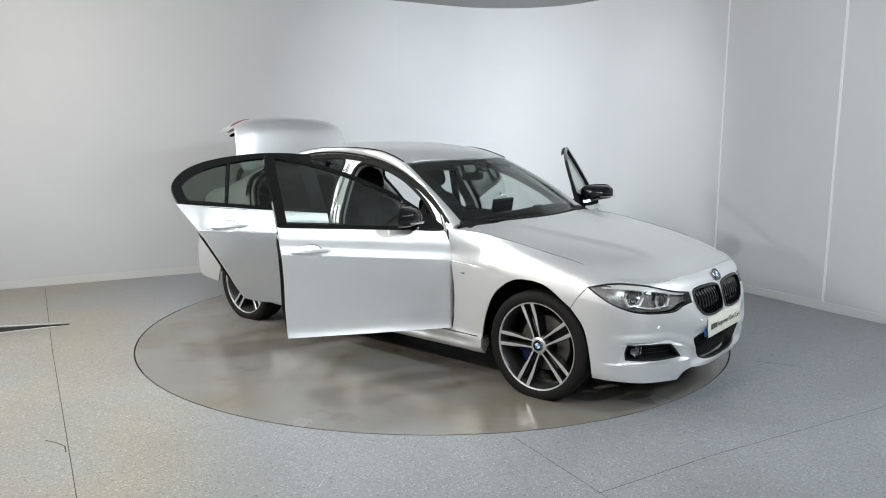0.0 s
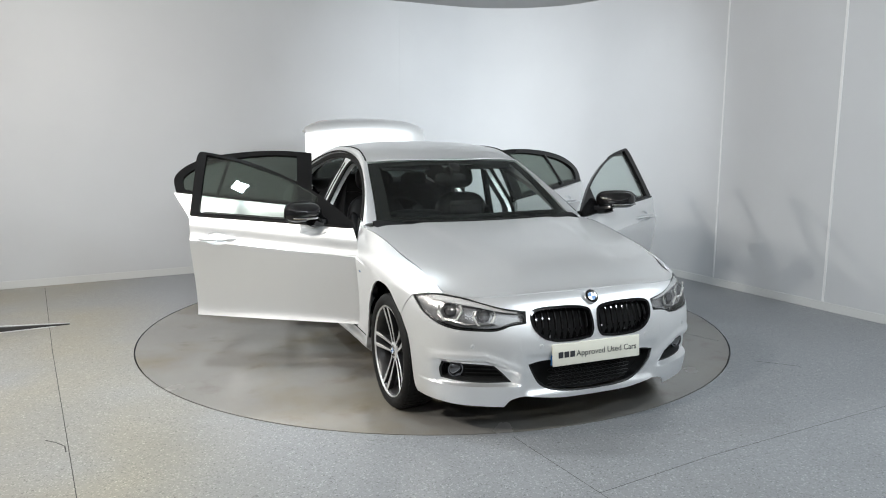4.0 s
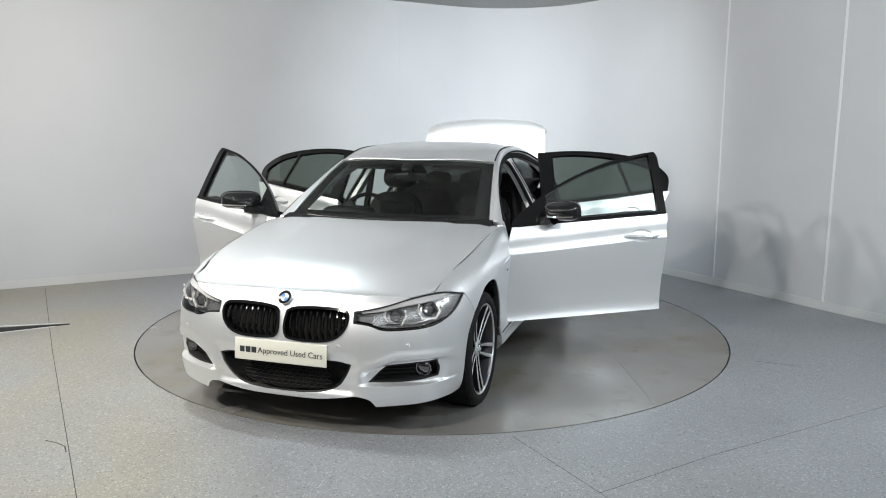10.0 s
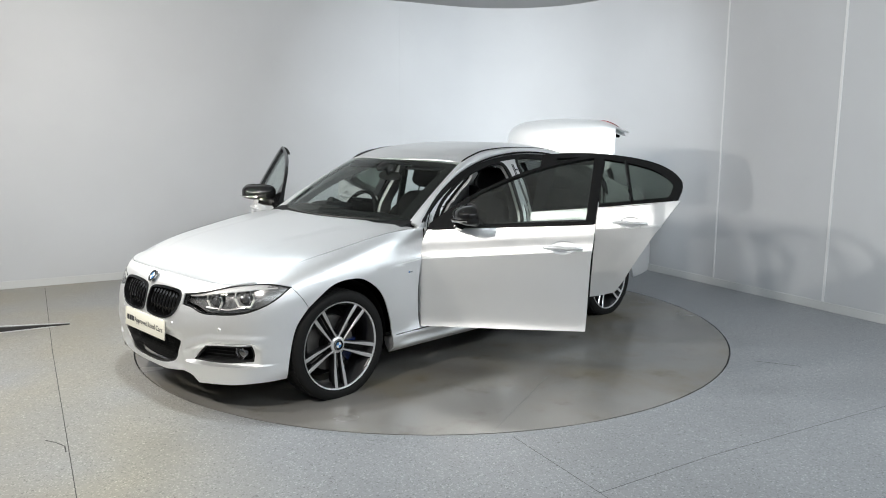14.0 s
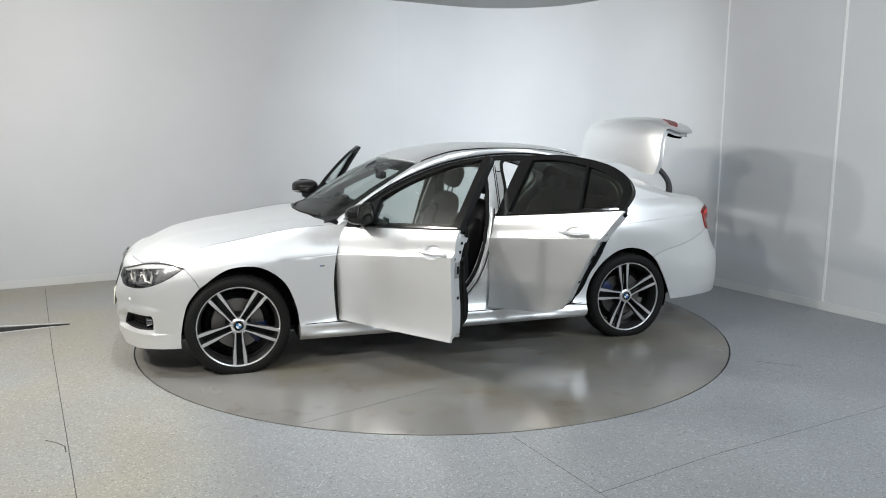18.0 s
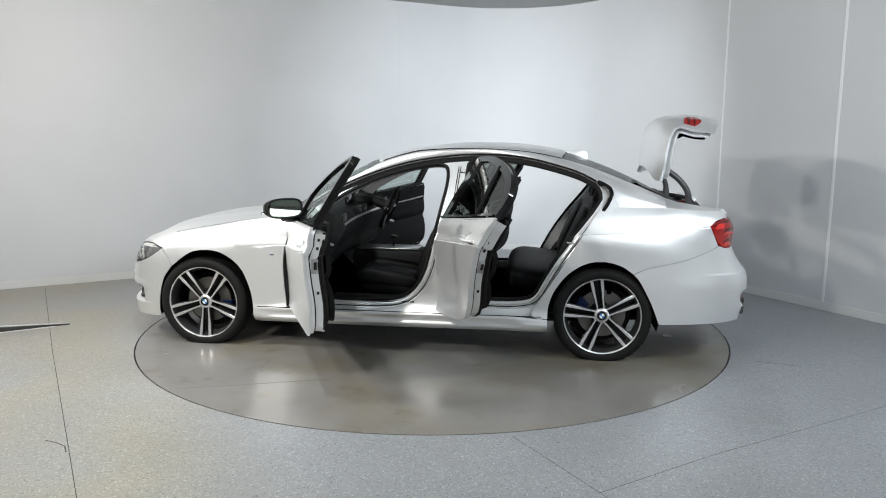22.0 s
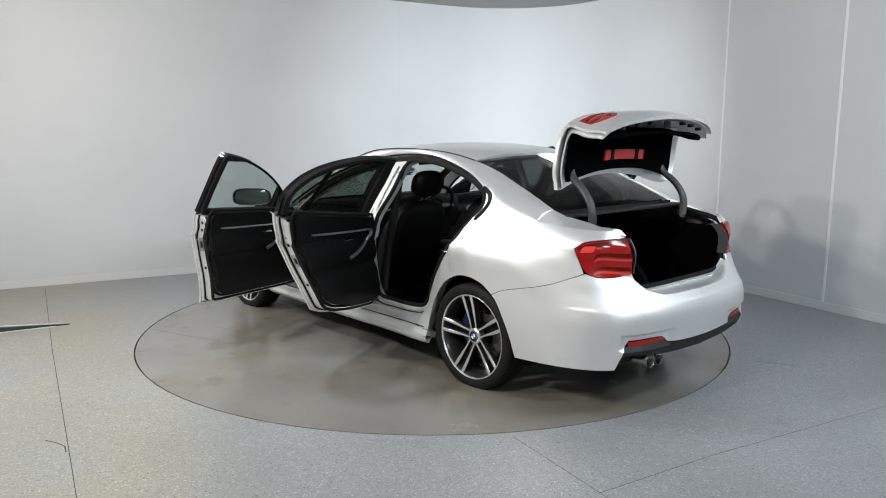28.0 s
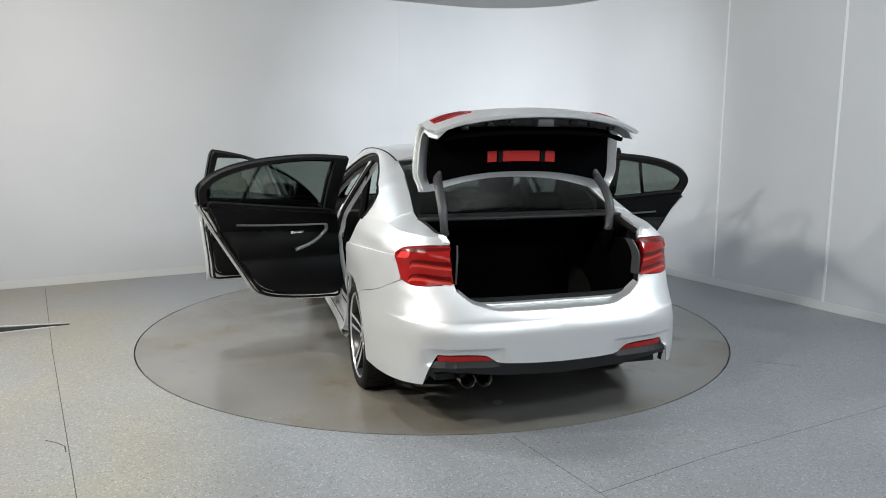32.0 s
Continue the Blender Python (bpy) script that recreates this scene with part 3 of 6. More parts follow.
HOOD = curve1([(1.0, 0.956), (1.05, 0.950), (1.3, 0.918), (1.55, 0.885), (1.8, 0.853), (2.0, 0.815), (2.12, 0.775), (2.19, 0.735), (2.23, 0.70)])
ROOF = curve1([(-1.2, 1.318), (-1.0, 1.382), (-0.85, 1.412), (-0.6, 1.436), (-0.36, 1.442), (-0.14, 1.43), (0.035, 1.411), (0.21, 1.377), (0.345, 1.334), (0.45, 1.293)])


def hood_z(x, y):
    w = abs(y)
    ridge = 0.30 + (2.2 - x) * 0.16
    return HOOD(x) - 0.024 * (w / 0.74) ** 3 + 0.009 * (1 - rise(w - ridge + 0.03, 0.06)) - 0.004


# ---- the car: body ----
car = new("car")
tagged(car, "silver four-door saloon car with all doors and the boot lid open", "car")

LAMP = runs([(0.392, 0.592), (0.392, 0.643)], [(0.392, 0.643), (0.52, 0.663), (0.69, 0.700), (0.87, 0.714), (0.96, 0.711), (sx(1.863), 0.69)], [(sx(1.863), 0.69), (0.94, 0.614), (0.80, 0.57), (0.60, 0.557), (0.53, 0.562), (0.47, 0.582), (0.392, 0.592)])
KIDNEY = ring([(0.014, 0.60), (0.014, 0.53), (0.04, 0.497), (0.214, 0.491), (0.295, 0.51), (0.345, 0.552), (0.365, 0.598), (0.362, 0.638), (0.33, 0.655), (0.22, 0.661), (0.092, 0.656), (0.03, 0.64)])
INTAKE = [(0.0, 0.40), (0.30, 0.398), (0.379, 0.384), (0.358, 0.335), (0.31, 0.268), (0.24, 0.238), (0.12, 0.224), (0.0, 0.22)]
FOG = runs([(0.846, 0.299), (0.852, 0.345), (0.838, 0.387)], [(0.838, 0.387), (0.70, 0.387), (0.555, 0.379)], [(0.555, 0.379), (0.512, 0.342), (0.460, 0.290)], [(0.460, 0.290), (0.64, 0.287), (0.846, 0.299)])


def other(outline):
    """The outline on the right-hand side."""
    return [(-u, v) for u, v in reversed(outline)]


def both(half):
    """A whole outline from its left half, which runs from the middle to the middle."""
    return half + [(-u, v) for u, v in reversed(half) if u > 1e-6]


def bumper_front():
    half = runs([(0, 0.717), (0.2, 0.717), (0.4, 0.714), (0.55, 0.708), (0.69, 0.702)], [(0.69, 0.702), (0.52, 0.665), (0.388, 0.646)], [(0.388, 0.646), (0.388, 0.589)],
                [(0.388, 0.589), (0.47, 0.579), (0.53, 0.559), (0.60, 0.554), (0.80, 0.567), (0.94, 0.611), (sx(1.863), 0.687)], [(sx(1.863), 0.687), (sx(1.812), 0.625), (sx(1.777), 0.566)],
                [(sx(1.777), 0.566), (sx(1.845), 0.48), (sx(1.874), 0.40), (sx(1.897), 0.28), (sx(1.905), 0.185)], [(sx(1.905), 0.185), (0.85, 0.182), (0.7, 0.174), (0.50, 0.166)], [(0.50, 0.166), (0.465, 0.205), (0.40, 0.222), (0.35, 0.216), (0.2, 0.197), (0, 0.191)])
    hole = runs(INTAKE[:3], INTAKE[2:])
    bm = patch(both(half), skin, (KIDNEY, other(KIDNEY), both(hole), FOG, other(FOG)), 0.016, 0.011, 0.007, (0.276, 0.281, 0.286))
    return part("front_bumper", bm, SILVER, car, "silver painted front bumper with cut-outs for grilles")


bumper = bumper_front()


HOOD_EDGE = spline([(0, 0.719), (0.2, 0.719), (0.4, 0.716), (0.55, 0.711), (0.69, 0.705), (0.80, 0.714), (0.872, 0.72)], 8)


def hood():
    edge = [skin(s, z) for s, z in HOOD_EDGE]
    ey = [p.y for p in edge]
    wide = ey[-1]
    side_x = [0.98, 1.1, 1.3, 1.5, 1.7, 1.85, 1.98]
    line = [skin(sx(x), KZ[9](sx(x))) for x in side_x]
    lx = [p.x for p in line] + [edge[-1].x]
    ly = [p.y - 0.006 for p in line] + [wide]
    lz = [p.z for p in line] + [edge[-1].z]
    order = np.argsort(lx)
    lx, ly, lz = np.array(lx)[order], np.array(ly)[order], np.array(lz)[order]
    rows = []
    for i in range(49):
        v = (i / 48) ** 1.5
        row = []
        for j in range(41):
            w = -1 + j / 20
            a = abs(w)
            fx = float(np.interp(a * wide, ey, [p.x for p in edge]))
            fz = float(np.interp(a * wide, ey, [p.z for p in edge]))
            rear = 1.085 - 0.17 * a**2.2
            x = fx + (rear - fx) * v
            half = wide + (float(np.interp(x, lx, ly)) - wide) * min(1, v * 6)
            y = a * half
            z = hood_z(x, y)
            z += (float(np.interp(x, lx, lz)) - hood_z(x, half)) * a**6
            k = math.exp(-((fx - x) / 0.12) ** 1.25)
            z = z * (1 - k) + k * (fz + (z - fz) * 0.0)
            row.append(Vector((x, math.copysign(y, w), z + 0.002)))
        rows.append(row)
    return part("bonnet", sheet(rows, 0.02), SILVER, car, "silver bonnet with two long creases")


hood()

FENDER_TOP = [(s, KZ[9](s)) for s in np.linspace(sx(1.95), sx(1.0), 14)]
FENDER = runs([(sx(1.861), 0.692), (0.97, 0.713), (0.875, 0.717)], [(0.875, 0.717), *FENDER_TOP], [FENDER_TOP[-1], (sx(0.86), 0.925)],
              [(sx(0.86), 0.925), (sx(0.885), 0.86), (sx(0.925), 0.74), (sx(0.946), 0.58), (sx(0.94), 0.40), (sx(0.93), 0.288)], [(sx(0.93), 0.288), (sx(1.172), 0.282)],
              [(sx(1.172), 0.282), (sx(1.192), 0.412), (sx(1.261), 0.573), (sx(1.39), 0.672), (sx(1.506), 0.691), (sx(1.627), 0.669), (sx(1.774), 0.568)], [(sx(1.774), 0.568), (sx(1.809), 0.627), (sx(1.861), 0.692)])
SKIRT = runs([(sx(1.17), 0.18), (sx(1.17), 0.284)], [(sx(1.17), 0.284), (sx(0.5), 0.29), (sx(-0.5), 0.295), (sx(-0.9), 0.275)], [(sx(-0.9), 0.275), (sx(-0.9), 0.19)], [(sx(-0.9), 0.19), (sx(0), 0.18), (sx(1.17), 0.18)])
ARCH_R = [(sx(-0.9), 0.28), (sx(-0.904), 0.36), (sx(-0.944), 0.472), (sx(-1.034), 0.592), (sx(-1.145), 0.663), (sx(-1.258), 0.68), (sx(-1.373), 0.653), (sx(-1.493), 0.556), (sx(-1.578), 0.398), (sx(-1.626), 0.245)]
END = ARC[-1] - 5.82
REAR_SHUT = [(-0.792, 0.325), (-0.85, 0.415), (-0.925, 0.53), (-0.995, 0.65), (-1.065, 0.77), (-1.14, 0.895), (-1.225, 1.02)]
QUARTER_TOP = [(s, KZ[9](s)) for s in np.linspace(sx(-1.26), sx(-1.93), 10)]
TAIL_LAMP = runs([(END + 4.845, 0.915), (END + 4.90, 0.943), (END + 5.03, 0.956), (END + 5.235, 0.958)], [(END + 5.235, 0.958), (END + 5.245, 0.86), (END + 5.262, 0.778)], [(END + 5.262, 0.778), (END + 5.12, 0.766), (END + 4.99, 0.768), (END + 4.92, 0.79), (END + 4.878, 0.85), (END + 4.845, 0.915)])
QUARTER = runs([(sx(p[0] - 0.004), p[1]) for p in reversed(REAR_SHUT)], [(sx(-0.796), 0.325), (sx(-0.80), 0.29), (sx(-0.9), 0.28)], ARCH_R[:7] + [(sx(-1.452), 0.601)],
               [(sx(-1.452), 0.601), (sx(-1.53), 0.637), (END + 4.68, 0.70), (END + 4.86, 0.765), (END + 4.905, 0.785)], [(END + 4.905, 0.785), (END + 4.872, 0.85), (END + 4.84, 0.915)], [(END + 4.84, 0.915), (END + 4.895, 0.947), (END + 5.03, 0.961), (END + 5.23, 0.963)],
               [(END + 5.23, 0.963), (END + 5.20, 0.995)], [(END + 5.20, 0.995), (END + 5.05, 1.0), QUARTER_TOP[-1], *reversed(QUARTER_TOP[:-1]), (sx(-1.23), 1.022)])


def bumper_rear():
    e = ARC[-1]
    half = [(e - u, v) for u, v in reversed(runs([(0, 0.640), (0.32, 0.642), (0.45, 0.676)], [(0.45, 0.676), (0.535, 0.733), (0.555, 0.772)], [(0.555, 0.772), (0.70, 0.761), (0.83, 0.763), (0.905, 0.782)], [(0.905, 0.782), (0.96, 0.762), (1.14, 0.697), (e - sx(-1.53), 0.634), (e - sx(-1.454), 0.598)],
                [(e - sx(-1.454), 0.598), (e - sx(-1.493), 0.556), (e - sx(-1.578), 0.398), (e - sx(-1.63), 0.265)], [(e - sx(-1.63), 0.265), (1.0, 0.272), (0.72, 0.28)], [(0.72, 0.28), (0.665, 0.40), (0.64, 0.435)], [(0.64, 0.435), (0.40, 0.43), (0.335, 0.395)], [(0.335, 0.395), (0.15, 0.385), (0, 0.383)]))]
    # half runs from the tail's middle bottom round to its middle top
    whole = half + [(2 * e - u, v) for u, v in reversed(half) if u < e - 1e-6]
    return part("rear_bumper", patch(whole, skin, (), 0.035, 0.014, 0.008, (0.592, 0.597, 0.602, 0.452, 0.462, 0.472)), SILVER, car, "silver painted rear bumper")


bumper_rear()


def diffuser():
    e = ARC[-1]
    half = [(e - u, v) for u, v in reversed(runs([(0, 0.381), (0.15, 0.383), (0.33, 0.393)], [(0.33, 0.393), (0.36, 0.40), (0.64, 0.402), (0.668, 0.395)], [(0.668, 0.395), (0.72, 0.284)], [(0.72, 0.284), (0.66, 0.345), (0.5, 0.343), (0.3, 0.322), (0, 0.312)]))]
    whole = half + [(2 * e - u, v) for u, v in reversed(half) if u < e - 1e-6]
    part("rear_diffuser", patch(whole, lambda s, z: skin(s, z, 0.006 + 0.25 * max(0, 0.385 - z)), (), 0.06, 0.03, 0.02), PLASTIC, car, "matt dark grey rear diffuser")


diffuser()

# the upper edge of the doors' window frames, and the edge of roof and glass inboard of it
RAIL_Z = curve1([(-1.62, 1.045), (-1.42, 1.105), (-1.22, 1.19), (-1.1, 1.25), (-0.94, 1.30), (-0.7, 1.352), (-0.43, 1.368), (-0.163, 1.352), (0.102, 1.308), (0.342, 1.236), (0.5, 1.172), (0.657, 1.09), (0.895, 0.925)])
RIM = spline([(0.90, 0.715, 0.945), (0.75, 0.683, 1.042), (0.60, 0.654, 1.135), (0.44, 0.622, 1.228), (0.30, 0.595, 1.304), (0.15, 0.578, 1.356), (0, 0.568, 1.388), (-0.3, 0.562, 1.402), (-0.7, 0.555, 1.386), (-0.97, 0.545, 1.339), (-1.2, 0.552, 1.272), (-1.45, 0.58, 1.175), (-1.68, 0.61, 1.078)], 6)


def rim_at(x):
    i = np.argsort(RIM[:, 0])
    return np.interp(x, RIM[i, 0], RIM[i, 1]), np.interp(x, RIM[i, 0], RIM[i, 2])


def roof_side(side):
    rows = []
    for p in RIM:
        if p[0] < -1.21:
            continue
        x = min(p[0], 0.895)
        a = Vector(house(x, RAIL_Z(x), -0.002))
        b = Vector(p)
        mid = (a + b) / 2 + Vector((0, 0.012, 0.012))
        rows.append([a - Vector((0, 0.012, 0.016)), a, a * 0.62 + mid * 0.38 + Vector((0, 0.003, 0.003)), mid, b * 0.6 + mid * 0.4 + Vector((0, 0.002, 0.003)), b])
    sided("roof_rail", sheet(rows, 0.02, (0, 0, 1.0)), SILVER, car, side, "silver roof pillar running from bonnet to boot")
    line = [house(x, RAIL_Z(x) - 0.002, -0.003) for x in np.linspace(0.85, -1.2, 30)]
    sided("roof_joint", tube([Vector(p) + Vector((0, 0.004, 0.001)) for p in RIM if -0.98 < p[0] < 0.30], 0.0055, 6), RUBBER, car, side, "black joint beside the roof panel")
    sided("roof_seal", tube(line, 0.007, 6), RUBBER, car, side, "black seal along the roof edge")


def roof():
    rows = []
    for i in range(31):
        v = i / 30
        row = []
        for j in range(25):
            w = -1 + j / 12
            x0, x1 = 0.378 - 0.088 * w * w, -1.01 + 0.04 * w * w
            x = x0 + (x1 - x0) * v
            ry, rz = rim_at(x)
            row.append(Vector((x, w * ry, ROOF(x) + (rz - ROOF(x)) * abs(w) ** 3.6)))
        rows.append(row)
    part("roof", sheet(rows, 0.02, (0, 0, 1.0)), SILVER, car, "silver roof panel")
    part("roof_edge", tube([p + Vector((0.004, 0, -0.004)) for p in rows[0][1:-1]], 0.006, 8), SILVER, car, "rounded front edge of the roof")
    lining = [[p - Vector((0, 0, 0.045)) for p in r[1:-1]] for r in rows]
    part("headliner", sheet(lining, 0.01, (0, 0, 2.0)), FABRIC, car, "dark grey fabric roof lining")


def windscreen():
    rows = []
    for i in range(13):
        v = i / 12
        row = []
        for j in range(17):
            w = -1 + j / 8
            a = Vector((1.075 - 0.185 * w * w, 0.708 * w, 0.945 + 0.004 * w * w))
            b = Vector((0.385 - 0.088 * w * w, 0.592 * w, 1.328 - 0.024 * w * w))
            p = a.lerp(b, v) + Vector((0.01, 0, 0.018)) * (4 * v * (1 - v))
            row.append(p)
        rows.append(row)
    pane = part("windscreen", sheet(rows, 0.005, (0, 0, 0.7)), SCREEN, car, "clear windscreen glass")
    pane.visible_shadow = False
    # black printed border inside the glass
    bm = bmesh.new()
    grid = [[bm.verts.new(p - Vector((0.008, 0, 0.012))) for p in r] for r in rows]
    for i in range(12):
        for j in range(16):
            if i in (0, 11) or j in (0, 15):
                bm.faces.new((grid[i][j], grid[i + 1][j], grid[i + 1][j + 1], grid[i][j + 1]))
    bmesh.ops.delete(bm, geom=[v for v in bm.verts if not v.link_faces], context="VERTS")
    part("windscreen_border", thicken(bm, 0.002), RUBBER, pane)


def rear_glass():
    rows = []
    for i in range(11):
        v = i / 10
        row = []
        for j in range(17):
            w = -1 + j / 8
            a = Vector((-1.015 + 0.04 * w * w, 0.535 * w, 1.368 - 0.03 * w * w))
            b = Vector((-1.70 + 0.05 * w * w, 0.605 * w, 1.082 - 0.006 * w * w))
            row.append(a.lerp(b, v) + Vector((-0.008, 0, 0.02)) * (4 * v * (1 - v)))
        rows.append(row)
    pane = part("rear_window", sheet(rows, 0.005, (0, 0, 0.7)), DARK_GLASS, car, "dark tinted rear window")
    pane.visible_shadow = False
    part("parcel_shelf", sheet([[Vector((-1.22, -0.6, 0.98)), Vector((-1.22, 0.6, 0.98))], [Vector((-1.70, -0.58, 1.055)), Vector((-1.70, 0.58, 1.055))]], 0.02, (0, 0, 2)), FABRIC, car)
    part("deck_edge", box((0.07, 1.22, 0.016), (-1.735, 0, 1.05), 0.006), PLASTIC, car, "black strip under the rear window")


# ---- side frame with the door openings ----
OPEN_F = ring([(0.80, 0.42), (0.845, 0.60), (0.82, 0.78), (0.735, 0.93), (0.60, 1.05), (0.44, 1.14), (0.28, 1.21), (0.08, 1.268), (-0.10, 1.298), (-0.18, 1.28), (-0.20, 1.2), (-0.165, 1.0), (-0.115, 0.77), (-0.045, 0.54), (0.06, 0.405), (0.2, 0.362), (0.6, 0.355), (0.74, 0.368)], 4)
OPEN_R = ring([(-0.325, 1.28), (-0.315, 1.12), (-0.27, 0.95), (-0.25, 0.7), (-0.255, 0.47), (-0.30, 0.395), (-0.45, 0.385), (-0.69, 0.388), (-0.80, 0.42), (-0.876, 0.55), (-0.958, 0.69), (-1.085, 0.87), (-1.202, 1.02), (-1.242, 1.095), (-1.19, 1.180), (-1.04, 1.252), (-0.8, 1.306), (-0.6, 1.332), (-0.42, 1.335), (-0.355, 1.32)], 4)


def jamb(x, z, inset=0.034):
    b = belt(x)
    if z <= b:
        return skin(sx(x), z, inset + 0.012 * bell(z, 0.3, 0.4, 0.1))
    return house(x, z, inset)


def side_frame(side):
    top = [(x, RAIL_Z(x) - 0.004) for x in (0.89, 0.75, 0.6, 0.486, 0.36, 0.247, 0.12, 0.009, -0.1, -0.2, -0.43, -0.56, -0.7, -0.82, -0.94, -1.1, -1.22, -1.3)]
    outline = runs([(0.96, 0.28), (0.975, 0.6), (0.95, 0.8), (0.91, 0.89), (0.89, RAIL_Z(0.89) - 0.004)], top, [(-1.3, RAIL_Z(-1.3) - 0.004), (-1.29, 1.10), (-1.25, 1.02), (-1.15, 0.86), (-1.02, 0.64), (-0.90, 0.44), (-0.83, 0.28)], [(-0.83, 0.28), (0.96, 0.28)])
    fr = sided("side_frame", patch(outline, jamb, (OPEN_F, OPEN_R), 0.05, 0.04, 0.05), SILVER, car, side, "silver door frame with two openings")
    for loop in (OPEN_F, OPEN_R):
        p = [jamb(x, z, 0.04) for x, z in inward(loop, 0.004)]
        sided("door_seal", tube(p, 0.014, 6, closed=True), RUBBER, fr, side, "black rubber door seal")
        for k, r, mt in ((-0.026, 0.008, SILVER), (-0.042, 0.0035, RUBBER), (-0.052, 0.006, SILVER)):
            rib = inward(loop, k)
            i = next(j for j in range(len(rib)) if rib[j - 1][1] > 1.0 >= rib[j][1])
            rib = [p for p in rib[i:] + rib[:i] if p[1] <= 1.0]
            sided("jamb_rib", tube([jamb(x, z, 0.031) for x, z in rib], r, 6), mt, fr, side)
    rail = [[jamb(x, RAIL_Z(x) - w, k) for w, k in ((0.014, 0.020), (0.030, 0.022), (0.046, 0.030), (0.056, 0.042))] for x in np.linspace(0.80, -1.19, 36)]
    sided("upper_seal", sheet(rail, 0.006), RUBBER, fr, side, "wide black seal along the top of the door frame")
    for o in (0.0, 0.022):
        sided("pillar_seam", tube([jamb(-0.238 - o * 0.6 - 0.028 * u, 0.98 + 0.30 * u, 0.033) for u in np.linspace(0, 1, 6)], 0.003, 6), RUBBER, fr, side)
    # door sill plate and latch striker
    sided("sill_plate", sheet([[skin(sx(x), 0.345, 0.04), skin(sx(x), 0.362, 0.10), skin(sx(x), 0.365, 0.16)] for x in np.linspace(0.62, 0.02, 8)], 0.006), TRIM, fr, side, "black sill tread plate")
    for x, z in ((-0.22, 0.80), (-1.02, 0.80)):
        sided("striker", tube([jamb(x, z, 0.03), jamb(x, z, 0.0), jamb(x - 0.03, z, 0.0), jamb(x - 0.03, z, 0.03)], 0.006), CHROME, fr, side)
    # black gloss trim outside the rear quarter, behind the door's window
    q = ring([(-1.240, 1.014), (-1.258, 1.008), (-1.298, 1.066), (-1.317, 1.12), (-1.296, 1.164), (-1.22, 1.203), (-1.214, 1.188), (-1.274, 1.150), (-1.292, 1.115), (-1.274, 1.068)], 4)
    sided("quarter_trim", patch(q, lambda x, z: house(x, z, -0.004), (), 0.03, 0.03, 0.02), GLOSS, car, side, "gloss black window corner trim")


def rear_pillar(side):
    """The painted pillar behind the rear door's window, from the wing up to the roof and the rear window."""
    rows = []
    for x in np.linspace(-1.19, -1.66, 22):
        if x > -1.33:
            z0 = float(np.interp(-x, (1.19, 1.22, 1.30, 1.32, 1.33), (RAIL_Z(-1.19), 1.198, 1.168, 1.125, 1.035)))
        else:
            z0 = KZ[9](sx(x))
        z1 = max(RAIL_Z(x), z0 + 0.004)
        ry, rz = rim_at(x)
        b = Vector((x, ry, rz))
        top = Vector(house(x, z1, -0.001))
        mid = (top + b) / 2 + Vector((0, 0.012, 0.012))
        pts = [house(x, z0 + (z1 - z0) * u, -0.001) for u in (0, 0.5)] + [top, mid, b]
        rows.append([Vector(p) for p in spline([tuple(p) for p in pts], 4)])
    sided("rear_pillar", sheet(rows, 0.015, (0, 0, 0.9)), SILVER, car, side, "silver pillar beside the rear window")
    corner = runs([(-1.246, 1.0), (-1.288, 1.06), (-1.312, 1.12)], [(-1.312, 1.12), (-1.35, 1.12)], [(-1.35, 1.12), (-1.35, 1.02)], [(-1.35, 1.02), (-1.246, 1.0)])
    sided("rear_pillar_foot", patch(corner, lambda x, z: house(x, z, 0.003), (), 0.03, 0.03, 0.01), SILVER, car, side)
    inner = [[Vector((p.x, p.y - 0.035, p.z - 0.012)) for p in r] for r in rows[5:]]
    sided("rear_pillar_lining", sheet([[*[Vector((r[0].x, r[0].y, z)) for z in (0.5, 0.8)], *r] for r in inner], 0.004, (0, 0, 0.9)), FABRIC, car, side, "dark rear pillar lining")


def deck_side(side):
    """The flat shoulder between the quarter panel and the boot's opening."""
    rows = []
    run = [(sx(x), KZ[9](sx(x))) for x in (-1.60, -1.70, -1.80, -1.93)] + [(END + 5.05, 1.0), (END + 5.20, 0.995), (END + 5.235, 0.966)]
    top = curve1(run)
    for s in np.linspace(run[0][0], run[-1][0], 22):
        a = skin(s, top(s))
        k = (s - run[0][0]) / (run[-1][0] - run[0][0])
        x = -1.60 - 0.462 * k
        inner = Vector((x, float(np.interp(x, (-2.062, -1.98, -1.9, -1.75, -1.66, -1.6), (0.560, 0.572, 0.586, 0.605, 0.608, 0.60))), float(np.interp(x, (-2.062, -2.03, -1.98, -1.9, -1.75, -1.66, -1.6), (0.962, 0.99, 1.008, 1.03, 1.056, 1.085, 1.112)))))
        mid = (a + inner) / 2 + Vector((0, 0.006, 0.008))
        rows.append([a, mid, inner, inner - Vector((0, 0.012, 0.03))])
    sided("rear_shoulder", sheet(rows, 0.015), SILVER, car, side)


def wing(outline):
    """A wing over s and z whose mesh runs along the body crease."""
    s0 = sx(0)

    def line(s):
        return 0.789 + 0.0585 * (s - s0)
    return patch([(s, z - line(s)) for s, z in outline], lambda s, q: skin(s, q + line(s)), (), 0.05, 0.03, 0.008, (-0.0015, 0.0015, 0.012))


